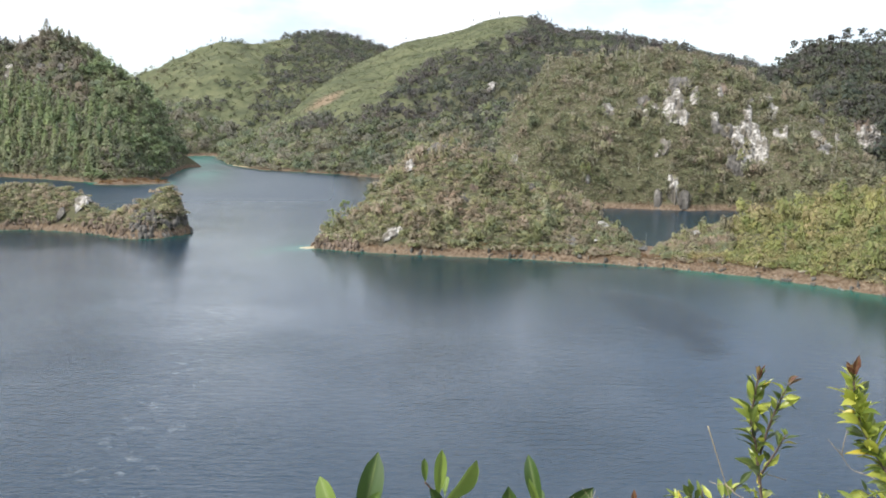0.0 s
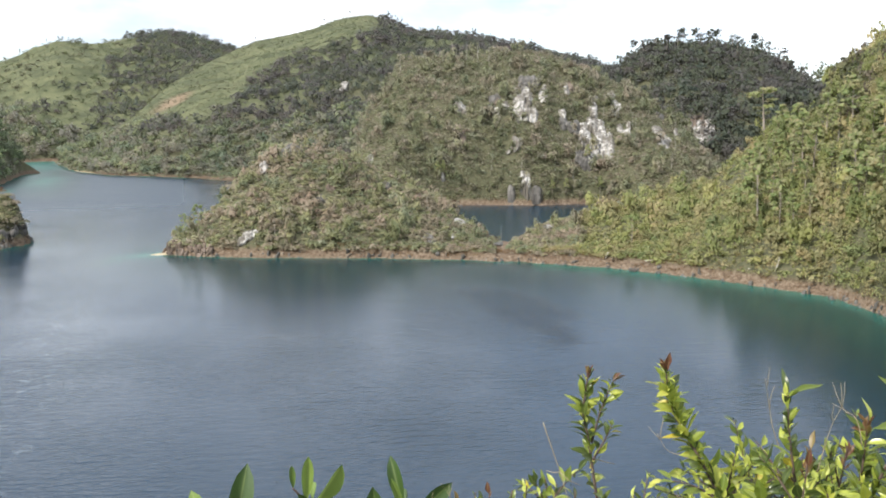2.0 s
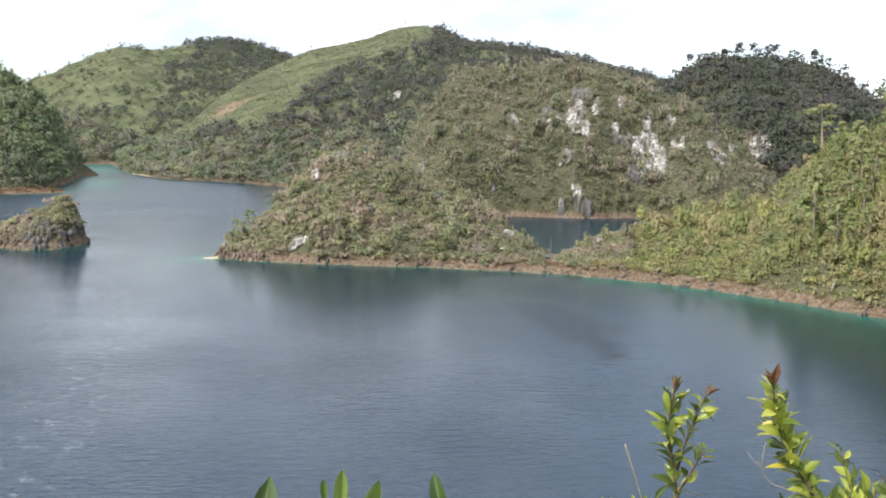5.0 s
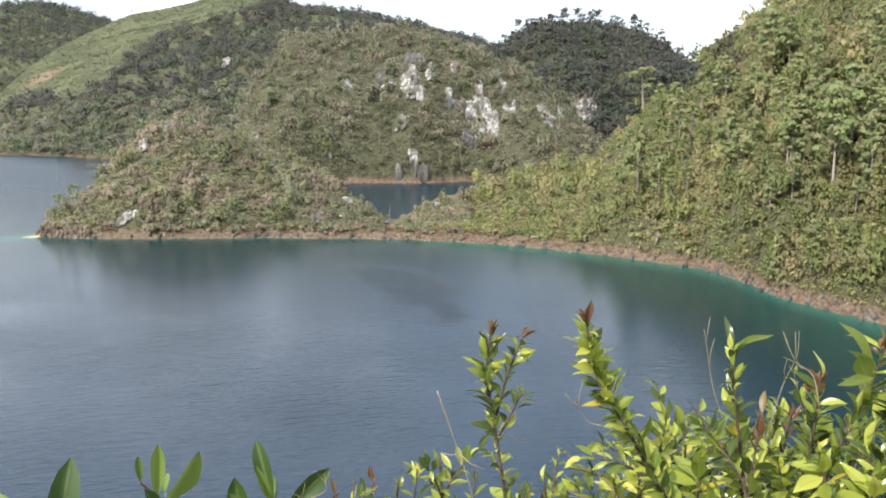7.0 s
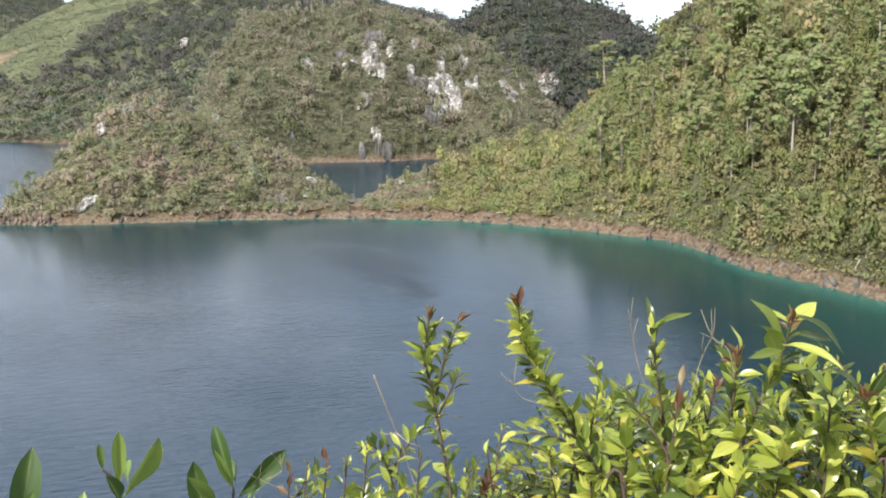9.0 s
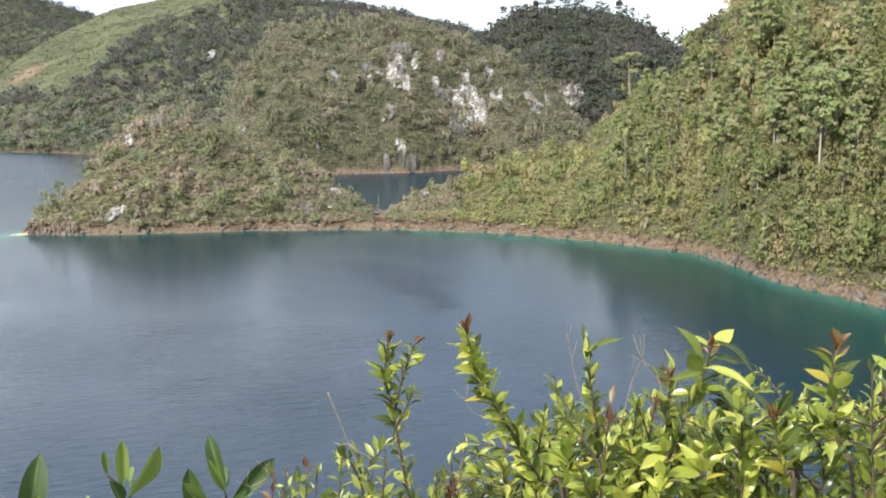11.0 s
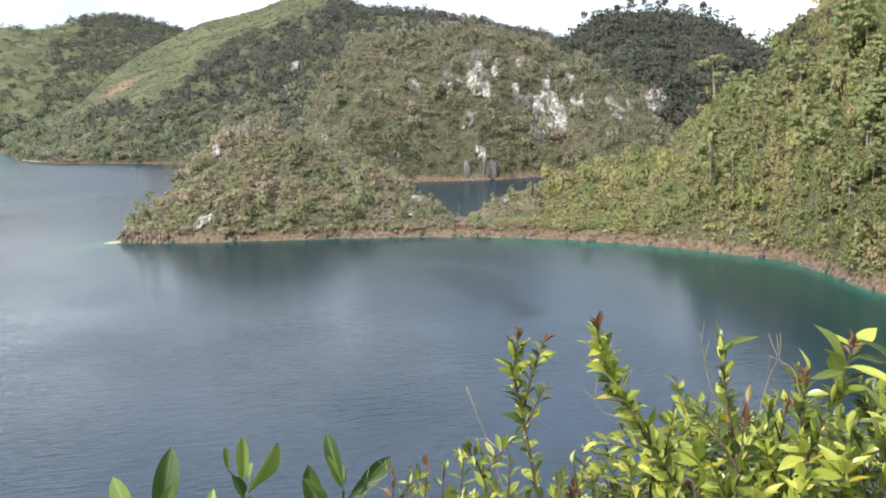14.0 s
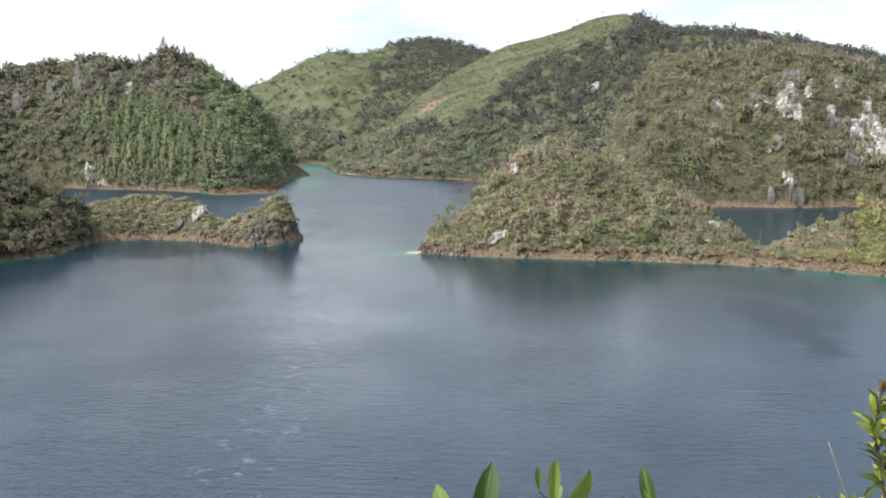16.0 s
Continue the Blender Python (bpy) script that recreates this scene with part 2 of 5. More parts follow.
def rock_material(name, stops, scale=0.35, bump=0.6, stain=None):
    m, n, l, b = material(name)
    geo, mp = n.new("ShaderNodeNewGeometry"), n.new("ShaderNodeMapping")
    mp.inputs["Scale"].default_value = (1.0, 1.0, 0.16)
    l.new(geo.outputs["Position"], mp.inputs["Vector"])
    a = noise_node(n, l, scale, 8.0, 0.68, mp.outputs["Vector"])
    r = ramp_node(n, stops)
    l.new(a.outputs["Fac"], r.inputs["Fac"])
    c = r.outputs["Color"]
    if stain:
        wide = noise_node(n, l, scale * 0.22, 5.0, 0.6, mp.outputs["Vector"])
        where = ramp_node(n, [(0.42, (1, 1, 1)), (0.51, (0, 0, 0))])
        l.new(wide.outputs["Fac"], where.inputs["Fac"])
        c = mix_node(n, l, where.outputs["Color"], c, stain)
    l.new(c, b.inputs["Base Color"])
    b.inputs["Roughness"].default_value = 0.9
    bp = n.new("ShaderNodeBump")
    bp.inputs["Strength"].default_value, bp.inputs["Distance"].default_value = bump, 0.4
    l.new(a.outputs["Fac"], bp.inputs["Height"])
    l.new(bp.outputs[0], b.inputs["Normal"])
    return m


GROUND, WATER = ground_material(), water_material()
LIMESTONE = rock_material("pale_limestone", [(0.38, (0.070, 0.063, 0.054)), (0.45, (0.158, 0.148, 0.132)), (0.51, (0.316, 0.299, 0.275)), (0.58, (0.445, 0.430, 0.407)), (0.72, (0.538, 0.524, 0.503))], 0.6, 0.6, (0.112, 0.100, 0.082))
GREYROCK = rock_material("weathered_rock", [(0.3, (0.03, 0.028, 0.025)), (0.5, (0.088, 0.082, 0.074)), (0.7, (0.19, 0.178, 0.163))])
REDROCK = rock_material("reddish_rock", [(0.3, (0.05, 0.038, 0.029)), (0.5, (0.135, 0.102, 0.078)), (0.7, (0.25, 0.198, 0.16))])
BARK = rock_material("pale_bark", [(0.3, (0.22, 0.18, 0.145)), (0.6, (0.40, 0.36, 0.31)), (0.8, (0.52, 0.48, 0.43))], 1.2, 0.3)
DEADWOOD = rock_material("bleached_wood", [(0.3, (0.32, 0.29, 0.25)), (0.7, (0.58, 0.55, 0.50))], 1.2, 0.3)


# ---- terrain ----
def vnoise(x, y, seed=0):
    """Smooth value noise on the plan, about -1 to 1."""
    xi, yi = np.floor(x), np.floor(y)
    fx, fy = x - xi, y - yi
    fx, fy = fx * fx * (3 - 2 * fx), fy * fy * (3 - 2 * fy)

    def h(a, b):
        s = np.sin(a * 127.1 + b * 311.7 + seed * 74.7) * 43758.5453
        return (s - np.floor(s)) * 2 - 1
    return (h(xi, yi) * (1 - fx) + h(xi + 1, yi) * fx) * (1 - fy) + (h(xi, yi + 1) * (1 - fx) + h(xi + 1, yi + 1) * fx) * fy


def fbm(x, y, size, octaves=4, seed=0):
    out, a = 0, 1.0
    for i in range(octaves):
        out = out + a * vnoise(x / size + 17.3 * i, y / size - 9.1 * i, seed + i)
        size, a = size / 2.1, a * 0.5
    return out


# Each landmass: bearing (degrees to the left), shore, crest distance, crest height, foot of the back slope.
LAND = {
    "near_left": dict(rows=[(95, 90, 200, 60, 420), (60, 250, 360, 60, 480), (40, 350, 440, 48, 560), (32, 384, 450, 31, 540), (29.2, 392, 440, 20, 510), (27.2, 426, 452, 9, 480), (26.0, 440, 455, -4, 470)], p=0.8, rough=2.0),
    "island": dict(rows=[(29, 424, 450, 6, 480), (27.0, 424, 445, 15, 475), (24.4, 425, 445, 17.5, 475), (22.0, 412, 432, 16.5, 460), (21.0, 404, 422, 14.2, 448), (20.2, 398, 414, 9.0, 436), (19.6, 388, 405, 7.5, 430), (18.3, 382, 402, 11.0, 428), (17.4, 384, 404, 14.0, 424), (16.7, 386, 401, 17.6, 420), (16.2, 389, 400, 18.6, 416), (15.75, 391, 399, 16.5, 412), (15.5, 394, 399, 10, 408), (15.35, 396, 399.5, 2, 406), (15.2, 398, 401, -6, 405)], p=0.5, rough=1.0, bank=3.4, round=5),
    "cliffs_left": dict(rows=[(95, 500, 700, 90, 1000), (45, 780, 900, 108, 1150), (31.3, 850, 940, 100, 1200), (28.2, 815, 930, 104, 1200), (26.6, 785, 920, 110, 1200), (25, 765, 900, 104, 1200), (23.9, 745, 900, 103, 1200), (22.6, 725, 890, 114, 1150), (21.4, 705, 880, 107, 1150), (20, 685, 870, 95, 1100), (19.1, 680, 850, 80, 1050), (17.8, 700, 850, 72, 1000), (16.6, 740, 850, 50, 980), (16.0, 800, 860, 22, 940), (15.4, 860, 890, -6, 930)], p=1.0, rough=4.0),
    "left_knoll": dict(rows=[(30.2, 845, 860, -6, 880), (29.4, 830, 855, 22, 900), (28.4, 812, 850, 46, 910), (26.2, 775, 830, 63, 900), (24.7, 755, 820, 65, 890), (23.0, 728, 800, 61, 880), (21.6, 705, 785, 53, 870), (19.5, 680, 760, 40, 850), (18.0, 690, 765, 24, 850), (17.0, 720, 790, 8, 850), (16.4, 760, 800, -6, 850)], p=0.7, rough=3.0),
    "spit": dict(rows=[(20.8, 670, 682, -4, 700), (20.2, 666, 682, 1.2, 705), (19.0, 664, 684, 2.4, 705), (17.5, 666, 686, 2.0, 705), (16.5, 670, 685, 1.0, 700), (16.1, 676, 684, -6, 700)], p=0.6, rough=0.5),
    "green_hill": dict(rows=[(40, 1250, 1700, 60, 2200), (22, 1200, 1700, 70, 2200), (17.8, 1060, 1700, 100, 2300), (15.9, 1075, 1680, 130, 2300), (13.2, 1100, 1650, 168, 2300), (11.1, 1060, 1680, 166, 2300), (7.4, 1000, 1780, 198, 2400), (5.7, 950, 1800, 192, 2400), (3.6, 900, 1800, 170, 2400), (0, 900, 1800, 130, 2400), (-5, 900, 1800, 90, 2300), (-9, 900, 1700, -6, 2000)], p=0.85, rough=16.0),
    "mountain": dict(rows=[(14.2, 1150, 1160, -6, 1180), (12.9, 900, 1060, 6, 1120), (11.0, 825, 1060, 23, 1200), (9.56, 808, 1100, 44, 1260), (8.5, 795, 1150, 64, 1330), (7.1, 780, 1220, 89, 1420), (5.72, 765, 1280, 110, 1520), (3.99, 735, 1360, 134, 1700), (2.28, 715, 1390, 154, 1850), (0.25, 695, 1400, 165, 1950), (-1.09, 690, 1400, 174, 1950), (-2.75, 675, 1400, 189, 2000), (-4.4, 660, 1400, 195, 2000), (-6.03, 652, 1385, 182, 2000), (-7.0, 650, 1365, 166, 2000), (-9.24, 650, 1350, 163, 2000), (-11.74, 650, 1335, 152, 1900), (-14.5, 650, 1310, 138, 1900), (-16, 650, 1300, 128, 1900), (-22, 680, 1200, 90, 1800), (-27, 700, 1100, 30, 1500), (-33, 700, 1000, -6, 1300)], p=0.8, rough=9.0),
    "pine_hill": dict(rows=[(-16.5, 640, 800, 60, 1000), (-18.7, 630, 820, 84, 1050), (-19.7, 620, 840, 93, 1080), (-20.9, 610, 850, 104, 1100), (-23.2, 600, 850, 108, 1100), (-25.4, 590, 850, 107, 1100), (-27.8, 580, 840, 97, 1100), (-29.7, 580, 820, 78, 1050), (-31.5, 580, 800, 62, 1000), (-34, 580, 780, 40, 950), (-38, 580, 760, 10, 900)], p=0.8, rough=4.0),
    "cliff_hill": dict(rows=[(-3.0, 520, 560, -6, 600), (-3.8, 510, 590, 28, 680), (-4.8, 505, 610, 52, 740), (-6.1, 505, 640, 80, 800), (-6.8, 508, 650, 88, 820), (-9.2, 515, 650, 87, 830), (-11.6, 518, 660, 91, 840), (-13.6, 518, 660, 94, 840), (-15.0, 520, 650, 91, 830), (-16.7, 530, 650, 84, 800), (-18.7, 530, 650, 74, 780), (-20.5, 520, 640, 64, 760), (-22.5, 510, 620, 48, 740), (-24.5, 500, 590, 28, 700), (-27, 490, 560, 10, 640), (-30, 480, 540, -6, 600)], p=0.62, rough=3.5),
    "peninsula": dict(rows=[(8.35, 346, 350, -5, 356), (7.9, 344, 352, 1.2, 362), (7.0, 342, 362, 5.5, 380), (5.9, 338, 366, 7.5, 392), (4.5, 334, 370, 17, 412), (3.0, 331, 376, 28, 428), (1.6, 329, 382, 33, 440), (0.3, 328, 386, 38.5, 450), (-1.2, 327, 386, 36, 455), (-2.8, 325, 386, 34, 460), (-4.5, 323, 386, 28, 460), (-7.1, 320, 384, 20, 452), (-9.4, 319, 374, 10.5, 436), (-11, 319, 360, 5.8, 412), (-12.0, 318, 350, 2.6, 390), (-12.9, 318, 344, 2.0, 378), (-13.8, 317, 350, 3.4, 405), (-15.3, 315, 362, 7.5, 440), (-16.5, 313, 368, 8.0, 470), (-17.5, 311, 372, 8.5, 490)], p=0.72, rough=1.6, bed=0.45, bank=3.2),
    "right_slope": dict(rows=[(-14.6, 317, 345, 1, 380), (-15.8, 315, 366, 5.5, 460), (-17.5, 311, 378, 9.5, 520), (-19.3, 308, 386, 11.5, 560), (-22, 302, 400, 17, 560), (-25.5, 292, 415, 21.5, 580), (-28.1, 285, 425, 26.5, 600), (-30.2, 279, 430, 30, 620), (-31.2, 277, 440, 44, 640), (-32.2, 272, 445, 67, 660), (-33.1, 268, 445, 74, 660), (-36, 245, 430, 98, 660), (-39, 231, 420, 112, 680), (-42, 222, 410, 122, 690), (-46, 208, 400, 130, 700), (-60, 165, 350, 125, 700), (-95, 70, 260, 100, 600)], p=0.8, rough=3.0, bed=0.11, bank=3.2),
    "far_ridge": dict(rows=[(40, 2600, 3100, -5, 3600), (30, 2600, 3100, 70, 3600), (0, 2600, 3100, 110, 3600), (-28, 2200, 3000, 150, 3600), (-32, 2200, 3000, 152, 3600), (-36, 2200, 3000, 140, 3600), (-60, 2200, 3000, 120, 3600), (-95, 2200, 3000, 100, 3600)], p=0.9, rough=12.0),
}
LANDS = list(LAND)
AZ_TABLE = np.arange(-100, 100.01, 0.1)
for spec in LAND.values():
    rows = sorted(spec["rows"])
    az0 = np.array([r[0] for r in rows])
    spec["span"] = (az0[0], az0[-1])
    spec["tables"] = []
    for k in range(1, 5):
        v = np.interp(AZ_TABLE, az0, [r[k] for r in rows])
        kern = np.hanning(spec.get("round", 9))
        v = np.convolve(np.pad(v, len(kern) // 2, mode="edge"), kern / kern.sum(), mode="valid")
        spec["tables"].append(v)


def land_height(name, x, y):
    """Height of one landmass alone, and how far up its front slope the place lies."""
    spec = LAND[name]
    az, d = np.degrees(np.arctan2(-x, y)), np.hypot(x, y)
    rough = spec["rough"]
    d0, d1, z1, d2 = (np.interp(az, AZ_TABLE, t) for t in spec["tables"])
    d0 = d0 + fbm(x, y, 16, 3, 5) * 1.6
    s = (d - d0) / np.maximum(d1 - d0, 1.0)
    sc = np.clip(s, 0, 1)
    front = np.where(z1 > 0, z1 * sc ** spec["p"], z1 * sc)
    bankh = np.clip((d - d0) * 0.9, 0, spec.get("bank", 1.0) * (1 + 0.28 * vnoise(x / 9, y / 9, 3))) * (z1 > 1)
    front = np.maximum(front, np.minimum(bankh, np.maximum(z1, 0)))
    u = np.clip((d - d1) / np.maximum(d2 - d1, 1.0), 0, 1.3)
    back = z1 * (1 - np.clip(u, 0, 1) ** 1.6) - 8 * np.clip(u, 0, 1.3) ** 3
    h = np.where(s < 0, (d - d0) * spec.get("bed", 0.3), np.where(s <= 1, front, back))
    relief = fbm(x, y, 22 * max(rough, 2) ** 0.6, 4, 11) * rough * 0.8
    h = h + relief * np.clip(4 * sc * (1 - sc), 0, 1) * (h > 2)
    lo, hi = spec["span"]
    out = np.maximum(np.maximum(lo - az, az - hi), 0) if hi < 94 and lo > -94 else np.maximum(lo - az, 0) * (lo > -94) + np.maximum(az - hi, 0) * (hi < 94)
    h = h - out * 12
    return np.maximum(h, -14), s


def hillside_near(x, y):
    """The steep slope below the viewpoint."""
    az, d = np.degrees(np.arctan2(-x, y)), np.hypot(x, y)
    h = 48.35 - np.maximum(d - 0.75, 0) * 1.0 + vnoise(x / 3, y / 3, 8) * np.clip((d - 2) * 0.1, 0, 1.2)
    back = np.clip((np.abs(az) - 70) / 40, 0, 1)
    return np.maximum(h * (1 - back) + (48.4 + np.clip(d - 3, 0, 400) * 0.12) * back, -14)


# Spurs that run down from the crests: bearing, distance and height along each, and the fall to either side.
SPURS = {
    "mountain": [([(-3.2, 1380, 178), (-0.6, 1240, 128), (1.0, 1120, 92), (2.6, 960, 58), (3.5, 850, 24), (4.2, 745, 2)], 0.62),
                 ([(0.2, 1390, 160), (2.6, 1240, 118), (5.0, 1080, 74), (6.8, 930, 32), (7.8, 800, 2)], 0.5),
                 ([(-5.5, 1370, 172), (-4.6, 1200, 128), (-3.6, 1020, 84), (-2.8, 860, 40)], 0.6)],
    "green_hill": [([(7.4, 1780, 192), (8.6, 1500, 120), (9.6, 1300, 66), (10.4, 1120, 16)], 0.42),
                   ([(13.2, 1650, 164), (13.6, 1450, 104), (14.2, 1250, 46), (14.4, 1120, 8)], 0.45),
                   ([(5.7, 1800, 186), (5.4, 1600, 136), (6.4, 1400, 84)], 0.45)],
    "cliff_hill": [([(-6.8, 650, 86), (-6.0, 600, 62), (-5.0, 545, 30), (-4.6, 515, 4)], 0.9),
                   ([(-11.0, 655, 88), (-10.2, 600, 60), (-9.6, 555, 32)], 0.9),
                   ([(-16.2, 648, 84), (-16.0, 600, 60), (-16.4, 550, 28)], 0.9),
                   ([(-20.5, 640, 62), (-20.8, 590, 44), (-20.4, 545, 18)], 0.9)],
    "right_slope": [([(-33.8, 445, 76), (-33.6, 400, 58), (-33.2, 350, 36), (-32.8, 300, 12)], 0.9),
                    ([(-40, 415, 114), (-38.8, 350, 78), (-37.2, 290, 38), (-36.6, 256, 8)], 0.8)],
    "cliffs_left": [([(22.6, 890, 112), (21.8, 820, 74), (20.6, 750, 36), (19.8, 695, 6)], 0.7),
                    ([(26.6, 920, 108), (26.0, 860, 78), (25.0, 800, 36)], 0.8)],
    "pine_hill": [([(-23.2, 850, 106), (-24.0, 760, 68), (-24.6, 680, 34)], 0.6)],
}


def spur_height(x, y, rows, fall):
    best = np.full(np.shape(x), -50.0)
    pts = [(-d * sin(radians(a)), d * cos(radians(a)), z) for a, d, z in rows]
    for (x0, y0, z0), (x1, y1, z1) in zip(pts, pts[1:]):
        dx, dy = x1 - x0, y1 - y0
        t = np.clip(((x - x0) * dx + (y - y0) * dy) / (dx * dx + dy * dy), 0, 1)
        away_ = np.hypot(x - x0 - t * dx, y - y0 - t * dy)
        best = np.maximum(best, z0 + (z1 - z0) * t - np.sqrt(away_ ** 2 + 36) * fall + 6 * fall)
    return best


def landmass(name, x, y):
    """Height of a landmass with its spurs, and how far up its front slope the place lies."""
    h, s = land_height(name, x, y)
    for rows, fall in SPURS.get(name, ()):
        sp = spur_height(x, y, rows, fall)
        sp = sp + fbm(x, y, 18 + 8 * LAND[name]["rough"] ** 0.5, 3, 21) * LAND[name]["rough"] * 0.35 * (sp > 3)
        rise = np.minimum(2.2 * LAND[name]["rough"] + 2, np.maximum(s, 0) * 60 * LAND[name]["rough"] ** 0.5)
        h = np.where((s > 0) & (s < 1.05), np.maximum(h, np.minimum(sp, h + rise)), h)
    return h, s


def height(x, y):
    x, y = np.asarray(x, float), np.asarray(y, float)
    h = hillside_near(x, y)
    shoal = spur_height(x, y, [(8.0, 348, 0.5), (8.75, 346, 0.1), (10.2, 344, -1.0), (11.6, 330, -2.2), (12.0, 312, -4.5)], 0.5)
    h = np.maximum(h, np.minimum(shoal, 0.35))
    for name in LANDS:
        h = np.maximum(h, landmass(name, x, y)[0])
    return h


def grid_mesh(name, xs, ys, zs, wrap):
    rows, cols = xs.shape
    me = bpy.data.meshes.new(name)
    co = np.stack([xs, ys, zs], -1).reshape(-1, 3)
    i = np.arange(rows - 1)[:, None] * cols + np.arange(cols - 1 + wrap)[None, :]
    j = np.arange(rows - 1)[:, None] * cols + (np.arange(cols - 1 + wrap)[None, :] + 1) % cols
    quads = np.stack([i, j, j + cols, i + cols], -1).reshape(-1, 4)
    me.vertices.add(len(co))
    me.vertices.foreach_set("co", co.ravel())
    me.loops.add(quads.size)
    me.loops.foreach_set("vertex_index", quads.ravel().astype(np.int32))
    me.polygons.add(len(quads))
    me.polygons.foreach_set("loop_start", np.arange(0, quads.size, 4, dtype=np.int32))
    me.update(calc_edges=True)
    me.polygons.foreach_set("use_smooth", np.ones(len(quads), bool))
    return me


def attribute(me, name, values):
    a = me.attributes.new(name, "FLOAT", "POINT")
    a.data.foreach_set("value", np.asarray(values, np.float32).ravel())


bearing = np.concatenate([np.arange(-180, -50, 4.0), np.arange(-50, 40, 0.36), np.arange(40, 180, 4.0)])
reach = np.concatenate([[0.02, 0.75], np.geomspace(1.1, 195, 34), np.arange(200, 560, 4.0), np.arange(560, 960, 6.5), np.arange(960, 2000, 16.0), np.geomspace(2000, 4600, 18)])
A, D = np.meshgrid(np.radians(bearing), reach)
gx, gy = -D * np.sin(A), D * np.cos(A)
gz = height(gx, gy)
ground_mesh = grid_mesh("ground", gx, gy, gz, 1)
baz = np.degrees(A)
scar = np.clip(1.3 - (((baz - 7.2) / 1.2) ** 2 + ((gz - 63 - (7.2 - baz) * 9) / 6) ** 2) + 0.5 * fbm(gx, gy, 30, 3, 4), 0, 1) * (D > 1000) * (D < 1400)
attribute(ground_mesh, "scar", scar)
attribute(ground_mesh, "sand", ((np.abs(baz - 12.4) < 0.8) & (D > 780) & (D < 1010) & (gz < 1.3) | (np.abs(baz - 8.5) < 0.55) & (D > 336) & (D < 356) & (gz < 0.7)).astype(float))
attribute(ground_mesh, "meadow", np.clip((D - 880) / 60, 0, 1) * np.clip((gz - 8) / 10, 0, 1))
ground_mesh.materials.append(GROUND)
tagged(new("ground", ground_mesh), "wooded hills with reddish brown earth banks round a lake", "ground", kind="structure")

wreach = np.concatenate([np.geomspace(20, 195, 12), np.arange(200, 460, 4.0), np.arange(460, 560, 12.0), np.arange(560, 1160, 24.0), [1300, 1600]])
wb = np.concatenate([np.arange(-100, -50, 4.0), np.arange(-50, 40, 0.3), np.arange(40, 100, 4.0)])
A2, D2 = np.meshgrid(np.radians(wb), wreach)
wx, wy = -D2 * np.sin(A2), D2 * np.cos(A2)
water_mesh = grid_mesh("lake", wx, wy, np.zeros_like(wx), 0)
depth = -height(wx, wy)
off = np.full(wx.shape, 400.0)
for name in ("peninsula", "right_slope"):
    shore = np.interp(np.degrees(A2), AZ_TABLE, LAND[name]["tables"][0])
    lo, hi = LAND[name]["span"]
    past = np.radians(np.maximum(np.maximum(lo - np.degrees(A2), np.degrees(A2) - hi), 0)) * D2
    off = np.minimum(off, np.hypot(shore - D2, past * 3.2))
off_isle = np.full(wx.shape, 400.0)
for name in ("near_left", "island"):
    shore = np.interp(np.degrees(A2), AZ_TABLE, LAND[name]["tables"][0])
    lo, hi = LAND[name]["span"]
    past = np.radians(np.maximum(np.maximum(lo - np.degrees(A2), np.degrees(A2) - hi), 0)) * D2
    off_isle = np.where(D2 < shore + 5, np.minimum(off_isle, np.hypot(shore - D2, past * 3)), off_isle)
off = np.minimum(off, off_isle * 2.2)
head = np.clip(1.2 - np.abs(np.degrees(A2) - 14.6) / 2.2, 0, 1) * np.clip((D2 - 560) / 220, 0, 1) * 0.8
lagoon = (D2 > 345) & (np.degrees(A2) < -7)
off = np.where(lagoon, 0, off)
attribute(water_mesh, "offshore", np.clip(off / 190, 0, 1) ** 1.3)
attribute(water_mesh, "shallows", np.where(lagoon, 0.1, np.maximum(np.clip(1.0 - depth / 4.2, 0, 1) ** 1.3, np.maximum(head, np.maximum((0.36 + 0.24 * np.clip((-20 - np.degrees(A2)) / 8, 0, 1)) * np.clip(1 - off / 90, 0, 1), 0.62 * np.clip(1 - off_isle / 20, 0, 1))))))
trail = -spur_height(wx, wy, [(8.4, 345, 0), (11.0, 315, 0), (12.2, 290, 0), (14.5, 215, 0), (17.0, 165, 0), (19.5, 140, 0), (20.5, 118, 0)], 1.0)
attribute(water_mesh, "foam_line", np.clip(1 - trail / 3.6, 0, 1))
puff = 1.1 - np.hypot((np.degrees(A2) + 12.9) / 4.6, (D2 - 241 - 4.6 * (np.degrees(A2) + 12.9)) / 20) + 0.55 * fbm(wx, wy, 14, 3, 77)
attribute(water_mesh, "gust", np.clip(puff * 1.6, 0, 1))
lane = 1.1 - np.hypot((np.degrees(A2) + 11.6) / 4.4, (D2 - 285 - 1.6 * (np.degrees(A2) + 11.6)) / 9) + 0.5 * fbm(wx, wy, 16, 3, 78)
attribute(water_mesh, "slick", np.clip(lane * 1.5, 0, 1))
attribute(water_mesh, "fetch", np.clip((D2 - 400) / 160, 0, 1) * np.clip((np.degrees(A2) - 5) / 2, 0, 1))
water_mesh.materials.append(WATER)
tagged(new("water", water_mesh), "deep blue lake with turquoise shallows and wind ripples", "lake", kind="structure")


